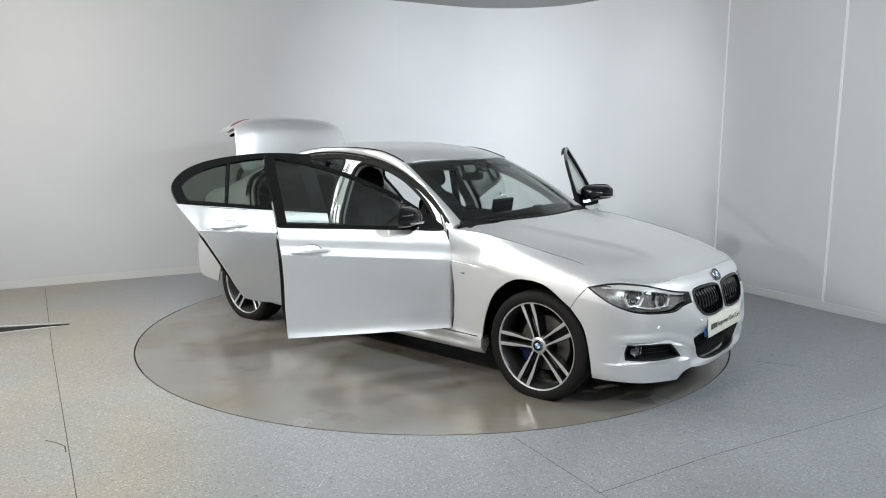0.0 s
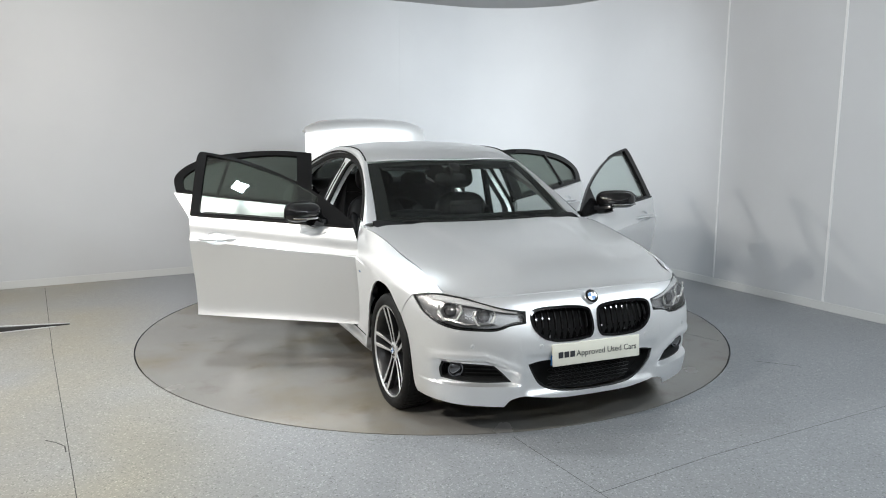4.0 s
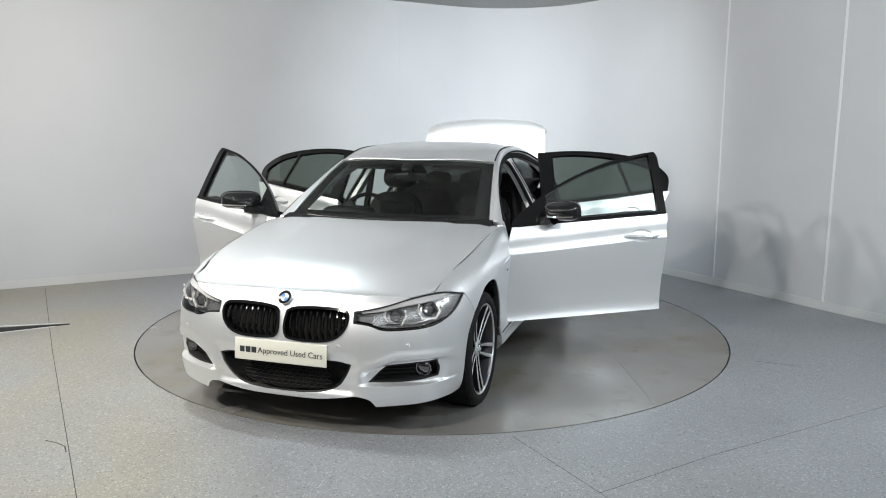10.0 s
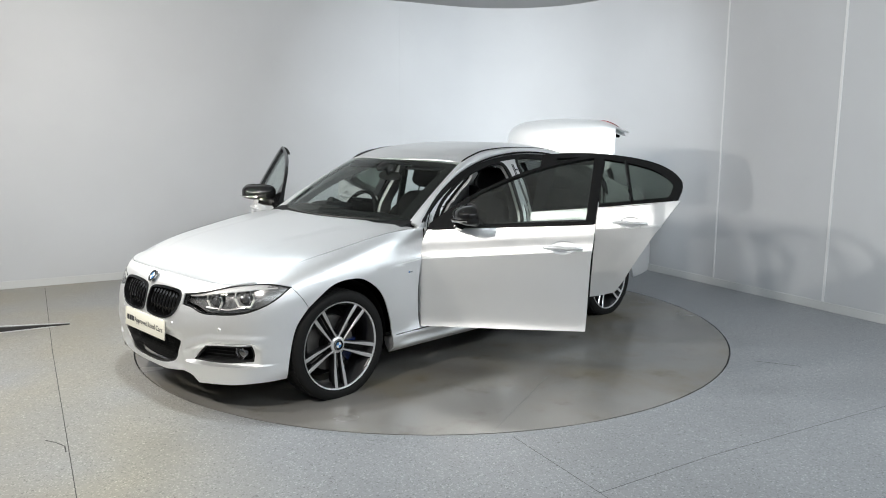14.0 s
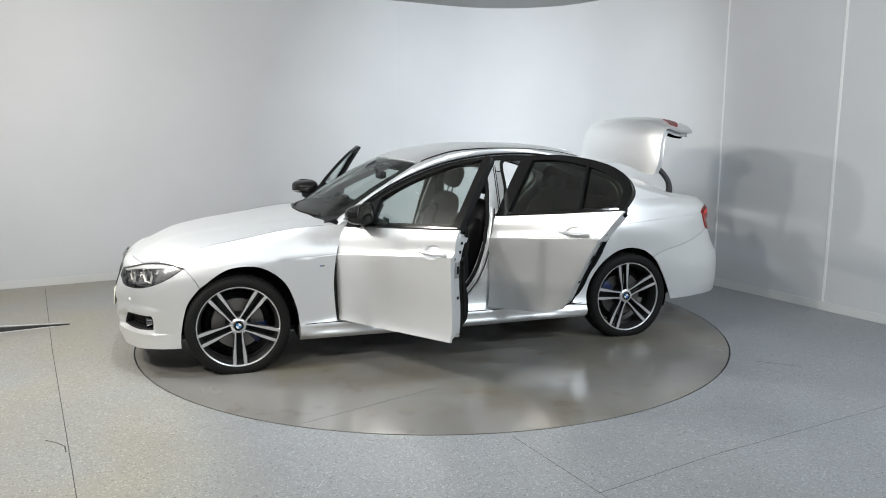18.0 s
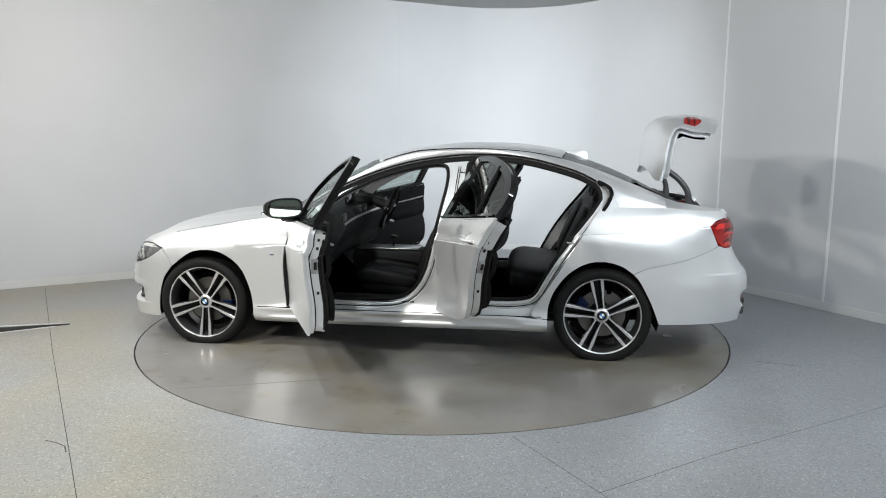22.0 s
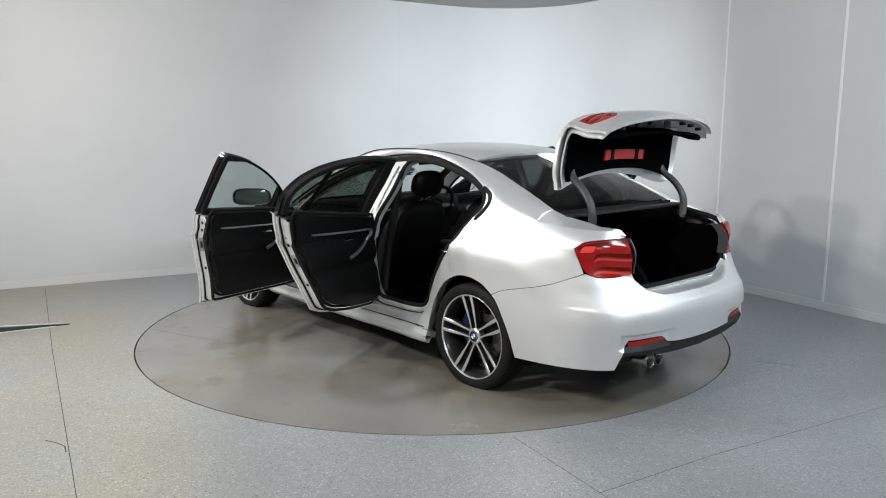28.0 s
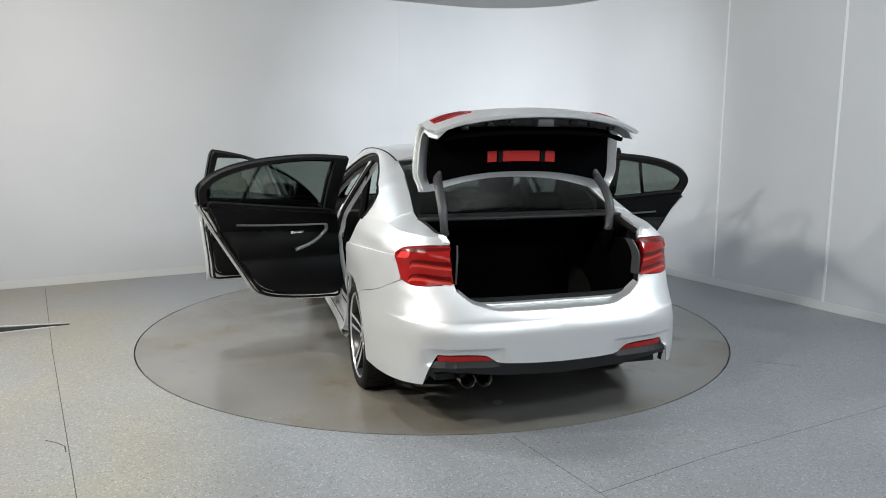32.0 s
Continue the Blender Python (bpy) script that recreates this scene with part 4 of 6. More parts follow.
for side in (1, -1):
    sided("front_wing", wing(FENDER), SILVER, car, side, "silver front wing with a round wheel arch")
    sk = sided("side_skirt", patch(SKIRT, skin, (), 0.05, 0.010, 0.08), SILVER, car, side, "silver side skirt below the doors")
    sided("skirt_seam", tube([skin(sx(x), 0.2905, -0.001) for x in np.linspace(1.14, -0.86, 24)], 0.003, 5), RUBBER, sk, side)
    sided("rear_wing", wing(QUARTER), SILVER, car, side, "silver rear wing with a round wheel arch")
    roof_side(side)
    side_frame(side)
    rear_pillar(side)
    deck_side(side)
    seam = [skin(sx(x), KZ[9](sx(x))) for x in np.linspace(0.99, 1.80, 20)]
    sided("bonnet_gap", tube([p + Vector((0, -0.003, 0.003)) for p in seam], 0.0009, 5), RUBBER, car, side, "dark gap beside the bonnet")
    # badge on the wing
    c = skin(sx(1.02), 0.668, -0.003)
    sided("wing_badge", box((0.030, 0.004, 0.010), c, 0.001), CHROME, car, side)
    sided("wing_badge", box((0.007, 0.005, 0.010), c + Vector((0.012, 0, 0)), 0.001), BLUE, car, side)
    # arch liners
    for cx, r in ((1.55, 0.405), (-1.26, 0.405)):
        rows = [[Vector((cx + (r - 0.02) * math.cos(a), y, 0.305 + (r - 0.02) * math.sin(a))) for y in (0.795, 0.76, 0.6, 0.5)] for a in np.linspace(-0.3, math.pi + 0.3, 24)]
        for row in rows:
            row.append(Vector((cx, 0.5, 0.3)))
        sided("wheel_arch_liner", sheet(rows), RUBBER, car, side, "black wheel arch liner")

roof()
windscreen()
rear_glass()

# cowl and wipers
part("cowl", sheet([[Vector((1.10 - 0.185 * w * w, 0.60 * w, 0.915)) for w in np.linspace(-1, 1, 17)], [Vector((1.05 - 0.185 * w * w, 0.60 * w, 0.944)) for w in np.linspace(-1, 1, 17)]], 0.02), PLASTIC, car, "matt black scuttle under the windscreen")
for y0, y1 in ((-0.55, 0.0), (0.0, 0.52)):
    part("wiper", tube([Vector((1.075 - 0.185 * (y / 0.7) ** 2, y, 0.957)) for y in np.linspace(y0, y1, 8)], 0.006, 6), TRIM, car, "black wiper arm")

# shark-fin aerial
part("roof_aerial", capped([[Vector((-1.02 - 0.16 * u + 0.0 * k, 0.028 * (1 - u * 0.6) * math.cos(a) * w, ROOF(-1.02 - 0.16 * u) - 0.006 + (0.05 * w * (0.35 + u)) * max(0, math.sin(a)))) for k, a in enumerate(np.linspace(0, 2 * math.pi, 10, endpoint=False))] for u, w in ((0, 0.25), (0.25, 0.8), (0.6, 1), (0.9, 0.9), (1, 0.4))]), SILVER, car, "silver fin-shaped roof aerial")

# underbody
part("underbody", sheet([[Vector((x, y, z)) for y in (-0.62, 0, 0.62)] for x, z in ((2.15, 0.22), (1.95, 0.19), (1.1, 0.2), (-0.9, 0.2), (-1.7, 0.24), (-2.15, 0.29))], 0.03, (0, 0, 2)), PLASTIC, car, "black underbody tray")


# ---- grilles, lamps and plate ----
def kidney(side):
    out = KIDNEY
    k = sided("kidney_grille", patch(shrink(out, 1.0), lambda s, z: skin(s, z, -0.006), (inward(out, 0.012),), 0.03, 0.03, 0.05), GLOSS, car, side, "gloss black kidney-shaped grille")
    for i in range(9):
        s = 0.045 + i * 0.036
        top = 0.652 if s < 0.3 else 0.64
        bot = 0.497 if s < 0.26 else 0.497 + (s - 0.26) * 0.5
        p = [skin(s, z, 0.012 + 0.02 * abs(2 * (z - bot) / (top - bot) - 1) ** 3) for z in np.linspace(bot, top, 7)]
        sided("grille_bar", tube(p, 0.0075, 6, 1.0), GLOSS, k, side)
    sided("grille_back", patch(inward(out, 0.002), lambda s, z: skin(s, z, 0.055), (), 0.05, 0.05, 0.01), RUBBER, k, side)


def head_lamp(side):
    lamp = sided("headlamp", patch(LAMP, lambda s, z: skin(s, z, 0.048 - 0.034 * bell(s, 0.95, 1.3, 0.16)), (), 0.04, 0.02, 0.02), LAMP_DARK, car, side, "headlamp with two ringed lenses behind clear glass")
    sided("lamp_bezel", patch(LAMP, lambda s, z: skin(s, z, 0.004), (inward(LAMP, 0.0035),), 0.04, 0.02, 0.010), TRIM, lamp, side)
    for s, z, r in ((0.805, 0.638, 0.052), (0.607, 0.618, 0.049)):
        p = skin(s, z, 0.03)
        nn = plan_at(s)[1]
        d = Vector((max(nn[0], 0.75), nn[1] * 0.5, 0)).normalized()
        m = Matrix.Translation(p) @ d.to_track_quat("Z", "Y").to_matrix().to_4x4()
        hexa = [m @ Vector((r * a, r * b, 0.004)) for a, b in ((-1.0, 0.62), (-1.14, 0.05), (-0.66, -0.82), (0.66, -0.82), (1.14, 0.05), (1.0, 0.62))]
        sided("light_ring", tube(hexa, 0.0068, 6), RINGLIGHT, lamp, side, "white hexagonal light ring")
        sided("projector", lathe([(0, 0.010), (0.014, 0.008), (0.023, 0.001), (0.026, -0.008), (0.027, -0.03)], 20, m), PROJECTOR, lamp, side, "dark round projector lens")
        sided("projector_rim", lathe([(0.0265, -0.006), (0.029, 0.002), (0.032, -0.004), (0.033, -0.03)], 20, m), LAMP_CHROME, lamp, side)
        sided("reflector", lathe([(0.033, -0.025), (0.044, -0.012), (0.049, -0.008), (0.051, -0.03)], 6, m), LAMP_CHROME, lamp, side)
    # bright upper strip and the side reflector
    brow = runs([(0.43, 0.641), (0.52, 0.656), (0.69, 0.693), (0.87, 0.707), (0.99, 0.702)], [(0.99, 0.702), (1.0, 0.686)], [(1.0, 0.686), (0.87, 0.684), (0.69, 0.671), (0.52, 0.643), (0.43, 0.634)], [(0.43, 0.634), (0.43, 0.641)])
    sided("lamp_brow", patch(brow, lambda s, z: skin(s, z, 0.014), (), 0.04, 0.02, 0.01), LAMP_PALE, lamp, side, "pale strip along the top of the lamp")
    sided("lamp_strip", tube([skin(s, z, 0.03) for s, z in ((0.55, 0.585), (0.70, 0.578), (0.85, 0.60), (0.94, 0.64))], 0.007, 6), LAMP_DARK, lamp, side)
    cover = sided("lamp_glass", patch(inward(LAMP, 0.004), lambda s, z: skin(s, z, 0.003), (), 0.04, 0.02, 0.004), LENS, lamp, side, "clear headlamp cover")
    cover.visible_shadow = False


def fog_unit(side):
    f = sided("fog_surround", patch(FOG, lambda s, z: skin(s, z, 0.05), (), 0.05, 0.03, 0.02), RUBBER, car, side, "black mesh fog lamp recess")
    sided("recess_edge", patch(FOG, lambda s, z: skin(s, z, 0.004), (inward(FOG, 0.009),), 0.05, 0.03, 0.05), PLASTIC, f, side)
    for z, s0 in ((0.306, 0.50), (0.326, 0.52), (0.346, 0.54), (0.366, 0.56)):
        sided("mesh_bar", tube([skin(s, z, 0.04) for s in np.linspace(s0, 0.71, 6)], 0.003, 5), PLASTIC, f, side)
    p = skin(0.765, 0.345, 0.026)
    m = Matrix.Translation(p) @ Vector((1, 0.12, 0)).to_track_quat("Z", "Y").to_matrix().to_4x4()
    sided("fog_lamp", lathe([(0, 0.006), (0.02, 0.004), (0.031, -0.002), (0.034, 0.004), (0.04, 0.004), (0.042, -0.03)], 24, m), FOG_GLASS, f, side, "round clear fog lamp")


def tail_lamp(side):
    t = sided("tail_lamp", patch(TAIL_LAMP, lambda s, z: skin(s, z, -0.006), (), 0.02, 0.012, 0.03), RED_LENS, car, side, "red tail lamp with dark L-shaped bars")
    for z0, z1, h in ((0.895, 0.882, 0.016), (0.825, 0.808, 0.014)):
        mid = [(END + 4.965, z0 - 0.026), (END + 4.985, z0 - 0.014), (END + 5.05, z0 - 0.013), (END + 5.15, (z0 + z1) / 2 - 0.015), (END + 5.25, z1 - 0.014)]
        bar = runs([(s, z + h * (0.4 + 0.6 * k / 4)) for k, (s, z) in enumerate(mid)], [(s, z - h * 0.4) for s, z in reversed(mid)])
        sided("lamp_bar", patch(bar, lambda s, z: skin(s, z, -0.0072), (), 0.02, 0.012, 0.003), RED_DARK, t, side)
        glow = [(s, z - 0.55 * h - 0.012) for s, z in mid]
        sided("light_guide", patch(runs([(s, z + 0.006) for s, z in glow], [(s, z - 0.006) for s, z in reversed(glow)]), lambda s, z: skin(s, z, -0.0072), (), 0.02, 0.012, 0.003), RED_GUIDE, t, side)
    brow = runs([(END + 4.86, 0.915), (END + 4.90, 0.937), (END + 5.03, 0.951), (END + 5.24, 0.953)], [(END + 5.24, 0.953), (END + 5.24, 0.94), (END + 5.03, 0.932), (END + 4.91, 0.915), (END + 4.86, 0.908)])
    sided("lamp_brow", patch(brow, lambda s, z: skin(s, z, -0.0072), (), 0.02, 0.012, 0.003), RED_DARK, t, side, "smoked dark red upper edge")
    sided("reflector", patch(runs([(END + 4.88, 0.895), (END + 4.90, 0.925), (END + 4.97, 0.93)], [(END + 4.97, 0.93), (END + 4.955, 0.90), (END + 4.88, 0.895)]), lambda s, z: skin(s, z, -0.009), (), 0.03, 0.02, 0.006), RED_BRIGHT, t, side)
    # reflector strip in the bumper
    e = ARC[-1]
    o = runs([(e - 0.645, 0.428), (e - 0.40, 0.424), (e - 0.35, 0.402)], [(e - 0.35, 0.402), (e - 0.64, 0.402)], [(e - 0.64, 0.402), (e - 0.645, 0.428)])
    sided("bumper_reflector", patch(o, lambda s, z: skin(s, z, 0.002), (), 0.05, 0.02, 0.02), RED_LENS, car, side, "red reflector strip")


for side in (1, -1):
    kidney(side)
    head_lamp(side)
    fog_unit(side)
    tail_lamp(side)
    # dark bridge between grille and lamp
    sided("grille_bridge", patch(runs([(0.355, 0.598), (0.392, 0.592)], [(0.392, 0.592), (0.392, 0.643)], [(0.392, 0.643), (0.352, 0.645)]), lambda s, z: skin(s, z, 0.012), (), 0.02, 0.02, 0.03), GLOSS, car, side)
    for s in (0.315, 0.66):
        q = skin(s, 0.475 if s < 0.5 else 0.48, 0.0)
        m = Matrix.Translation(q) @ Vector((1, 0.3 * s, 0)).to_track_quat("Z", "Y").to_matrix().to_4x4()
        sided("parking_sensor", lathe([(0, 0.003), (0.009, 0.003), (0.011, 0.0), (0.0125, 0.0), (0.013, -0.01)], 16, m), SILVER, bumper, side)

lower = part("lower_intake", patch(both(runs(INTAKE[:3], INTAKE[2:])), lambda s, z: skin(s, z, 0.06), (), 0.08, 0.04, 0.02), RUBBER, car, "black honeycomb lower air intake")
part("intake_edge", patch(both(runs(INTAKE[:3], INTAKE[2:])), lambda s, z: skin(s, z, 0.006), (both(runs(*[[p for p in shrink(INTAKE, (0.965, 0.92), (0, 0.31))][:3], [p for p in shrink(INTAKE, (0.965, 0.92), (0, 0.31))][2:]])),), 0.06, 0.04, 0.06), PLASTIC, lower)
for r in range(6):
    z = 0.25 + r * 0.02
    n = 13
    for i in range(n):
        s = -0.24 + 0.48 * (i + (0.5 if r % 2 else 0)) / (n - 0.5)
        hexa = [skin(s + 0.017 * math.cos(a), z + 0.0095 * math.sin(a), 0.035) for a in np.linspace(0, 2 * math.pi, 6, endpoint=False)]
        part("mesh_cell", tube(hexa, 0.0022, 4, closed=True), PLASTIC, lower)

plate = part("show_plate", box((0.008, 0.52, 0.112), (2.318, 0, 0.425), 0.003, Matrix.Rotation(radians(-4), 4, "Y")), CREAM, car, "cream dealer plate with dark lettering")
part("plate_band", box((0.006, 0.03, 0.108), (2.297, -0.243, 0.425), 0.001, Matrix.Rotation(radians(-4), 4, "Y")), BLUE, plate, "blue band of the plate behind")


def lettering(text, size, m, material, parent):
    cu = bpy.data.curves.new("lettering", "FONT")
    cu.body, cu.size, cu.align_x, cu.align_y, cu.extrude = text, size, "LEFT", "CENTER", 0.0004
    ob = bpy.data.objects.new("lettering", cu)
    scene.collection.objects.link(ob)
    me = bpy.data.meshes.new_from_object(ob.evaluated_get(bpy.context.evaluated_depsgraph_get()))
    bpy.data.objects.remove(ob)
    me.transform(m)
    me.materials.append(material)
    t = new("lettering", me)
    t.parent = parent
    return tagged(t, "dark grey printed words on the plate")


PLATE_M = Matrix.Translation((2.3235, 0, 0.424)) @ Matrix.Rotation(radians(-4), 4, "Y") @ Matrix(((0, 0, 1, 0), (1, 0, 0, 0), (0, 1, 0, 0), (0, 0, 0, 1)))
lettering("Approved Used Cars", 0.0425, PLATE_M @ Matrix.Translation((-0.125, 0, 0)), INK, plate)
for i in range(3):
    part("mark_bar", box((0.027, 0.03, 0.0008), (-0.215 + 0.034 * i, 0.001, 0), 0.0), INK, plate).data.transform(PLATE_M)


def roundel(at, d, r, parent):
    m = Matrix.Translation(at) @ Vector(d).to_track_quat("Z", "Y").to_matrix().to_4x4()
    b = part("roundel", lathe([(0, 0.002), (r * 0.62, 0.002), (r * 0.64, 0.004), (r * 0.95, 0.003), (r, 0.0), (r, -0.006)], 32, m), GLOSS, parent, "round badge in black, blue and white")
    host = b if parent is car else parent
    for k in range(4):
        bm = bmesh.new()
        pts = [Vector((0, 0, 0.0035))] + [Vector((0.6 * r * math.cos(a), 0.6 * r * math.sin(a), 0.0035)) for a in np.linspace(k * math.pi / 2, (k + 1) * math.pi / 2, 7)]
        bm.faces.new([bm.verts.new(m @ p) for p in pts])
        part("badge_field", thicken(bm, 0.002, at), BLUE if k % 2 else WHITE, host)
    part("badge_rim", lathe([(r * 0.94, 0.003), (r * 0.97, 0.006), (r * 1.03, 0.004), (r * 1.04, -0.004)], 32, m), CHROME, host)
    return b


roundel((2.252, 0, 0.692), (0.82, 0, 0.57), 0.036, car)


# ---- wheels ----
def spoke(r0, r1, w0, w1, y0, y1, ang, off, deep=0.022):
    """One blade of a double spoke, from the hub to the rim."""
    rows = []
    for u in np.linspace(0, 1, 7):
        r = r0 + (r1 - r0) * u
        w = (w0 + (w1 - w0) * u) * (1.0 + 0.22 * bell(u, 0.62, 0.78, 0.3) * (w0 < 0.02))
        o = off * (0.85 + 0.5 * u + 0.1 * bell(u, 0.62, 1.0, 0.3))
        y = y0 + (y1 - y0) * (u ** 1.5)
        rows.append([(r, o - w, y - deep), (r, o - w, y - 0.002), (r, o - w * 0.8, y), (r, o + w * 0.8, y), (r, o + w, y - 0.002), (r, o + w, y - deep)])
    c, s = math.cos(ang), math.sin(ang)
    return capped([[Vector((a * c - b * s, y, a * s + b * c)) for a, b, y in row] for row in rows])


def wheel(at, side, spin):
    """A wheel with its outer face towards +y, the thing's parts about its centre."""
    tyre = [(0.256, 0.062), (0.262, 0.079), (0.274, 0.087), (0.294, 0.089), (0.311, 0.085), (0.322, 0.075), (0.327, 0.060), (0.327, -0.07), (0.32, -0.1), (0.28, -0.112), (0.255, -0.095), (0.255, 0.0)]
    up = Matrix.Rotation(radians(-90), 4, "X")
    bm = lathe(tyre + [tyre[0]], 72, up)
    ob = new("wheel")
    ob.parent = car
    ob.matrix_basis = Matrix.Translation(at) @ Matrix.Diagonal((0.985, side, 0.985, 1))
    for v in bm.verts:
        v.co.z = max(v.co.z, (0.001 - at[2]) / 0.985)
    t = part("tyre", bm, TYRE, ob, "black low-profile tyre")
    for k in range(3):
        rr = 0.3275
        yy = -0.045 + 0.045 * k
        part("tread_groove", lathe([(rr, yy - 0.004), (rr + 0.0006, yy), (rr, yy + 0.004)], 48, up), RUBBER, ob)
    blocks = bmesh.new()
    for k in range(64):
        turn = Matrix.Rotation(2 * math.pi * k / 64, 4, "Y")
        for y, w in ((0.052, 0.030), (-0.060, 0.034), (0.022, 0.028), (-0.022, 0.028)):
            quad = [turn @ Vector((u, y + v + 0.2 * u, 0.3262 + (0.0028 if abs(y + v) < 0.07 else -0.0015))) for u, v in ((-0.012, -w / 2), (0.012, -w / 2), (0.012, w / 2), (-0.012, w / 2))]
            low = [turn @ Vector((u, y + v + 0.2 * u, 0.320)) for u, v in ((-0.012, -w / 2), (0.012, -w / 2), (0.012, w / 2), (-0.012, w / 2))]
            if quad[0].z < -0.30:
                continue
            a, b = [blocks.verts.new(p) for p in quad], [blocks.verts.new(p) for p in low]
            blocks.faces.new(a)
            for j in range(4):
                blocks.faces.new((a[j], b[j], b[(j + 1) % 4], a[(j + 1) % 4]))
    bmesh.ops.recalc_face_normals(blocks, faces=blocks.faces)
    tagged(part("tread", blocks, TYRE, t, smooth=False), kind="stuff")
    part("rim", lathe([(0.238, 0.03), (0.246, 0.062), (0.253, 0.074), (0.259, 0.078), (0.261, 0.070), (0.256, 0.06), (0.256, -0.09), (0.248, -0.09), (0.236, -0.02), (0.232, 0.0), (0.238, 0.03)], 72, up), BARREL, ob, "dark grey alloy rim barrel")
    part("rim_lip", lathe([(0.2520, 0.072), (0.2545, 0.0785), (0.2600, 0.081), (0.2635, 0.077), (0.2620, 0.066)], 72, up), MACHINED, ob, "bright machined rim lip")
    for k in range(5):
        a = spin + k * 2 * math.pi / 5
        for o in (-0.024, 0.024):
            part("spoke", spoke(0.036, 0.250, 0.0088, 0.0125, 0.043, 0.0715, a, o, 0.026), RIM_DARK, ob, "dark painted alloy spoke")
            part("spoke_face", spoke(0.036, 0.253, 0.0045, 0.0100, 0.046, 0.0745, a, o, 0.004), MACHINED, ob, "bright machined spoke face")
        # dark web behind the pair
        part("spoke_web", spoke(0.045, 0.246, 0.018, 0.024, 0.0, 0.016, a, 0.0), RIM_DARK, ob)
        part("wheel_bolt", lathe([(0, 0.044), (0.008, 0.044), (0.009, 0.03)], 8, Matrix.Rotation(-(a + math.pi / 5), 4, "Y") @ Matrix.Translation((0.052, 0, 0)) @ up), CHROME, ob)
    part("hub", lathe([(0, 0.05), (0.034, 0.05), (0.042, 0.046), (0.046, 0.040), (0.066, 0.02), (0.07, -0.05)], 32, up), RIM_DARK, ob)
    part("hub_face", lathe([(0.033, 0.049), (0.035, 0.0515), (0.044, 0.049), (0.049, 0.0445), (0.049, 0.036)], 40, up), MACHINED, ob, "bright machined wheel centre")
    roundel((0, 0.052, 0), (0, 1, 0), 0.03, ob)
    part("brake_disc", lathe([(0.05, -0.03), (0.165, -0.03), (0.166, -0.055), (0.05, -0.055)], 48, up), DISC_METAL, ob, "grey steel brake disc")
    part("disc_bell", lathe([(0, -0.012), (0.075, -0.012), (0.082, -0.03)], 32, up), RIM_DARK, ob)
    cal = [[Vector((r * math.cos(a), y, r * math.sin(a))) for r, y in ((0.105, -0.02), (0.11, -0.006), (0.165, -0.006), (0.182, -0.02), (0.182, -0.075), (0.105, -0.075))] for a in np.linspace(-0.42, 0.42, 7)]
    front = at[0] > 0
    turn = Matrix.Rotation(radians(180 - 25) if front else radians(-15), 4, "Y")
    cb = capped(cal)
    bmesh.ops.transform(cb, matrix=turn, verts=cb.verts)
    part("brake_caliper", cb, CALIPER, ob, "blue painted brake caliper")
    part("back_plate", lathe([(0, -0.08), (0.2, -0.08), (0.21, -0.095), (0, -0.095)], 32, up), RUBBER, ob)


for x, y, sp in ((1.553, 0.777, -1.571), (1.553, -0.782, 1.85), (-1.263, 0.785, 1.396), (-1.263, -0.79, 0.4)):
    wheel((x, y, 0.304), 1 if y > 0 else -1, sp)


# ---- doors ----
for side in (1, -1):
    gap = [(0.858, 0.915), (0.885, 0.86), (0.925, 0.74), (0.946, 0.58), (0.94, 0.40), (0.93, 0.30)]
    # black strip standing in for the shade in the open hinge gap
    sided("hinge_gap_shade", sheet([[skin(sx(x - 0.001), z, 0.006), skin(sx(x - 0.012), z, 0.014), skin(sx(x - 0.030), z, 0.027)] for x, z in gap], 0.004), RUBBER, car, side, "black strip for the shade in the gap behind the front wing")


def creased(outline, thick, holes=()):
    """A flank panel over x and z whose mesh runs along the body crease."""
    def rel(loop):
        return [(x, z - crease(x)) for x, z in loop]
    return patch(rel(outline), lambda x, q: skin(sx(x), q + crease(x)), [rel(h) for h in holes], 0.06, 0.025, thick, (-0.0015, 0.0015, 0.012))


def rounded(outline, r):
    """The outline with its corners rounded to about r, from evenly spaced points."""
    a = np.array(outline + outline[:1])
    run = np.concatenate([[0], np.cumsum(np.linalg.norm(np.diff(a, axis=0), axis=1))])
    n = 90
    at = np.linspace(0, run[-1], n, endpoint=False)
    p = np.stack([np.interp(at, run, a[:, 0]), np.interp(at, run, a[:, 1])], 1)
    k = np.exp(-((np.arange(n) + n // 2) % n - n // 2) ** 2 * (run[-1] / n) ** 2 / (2 * r * r))
    k /= k.sum()
    return [tuple(sum(k[j] * p[(i + j) % n] for j in range(n))) for i in range(n)]


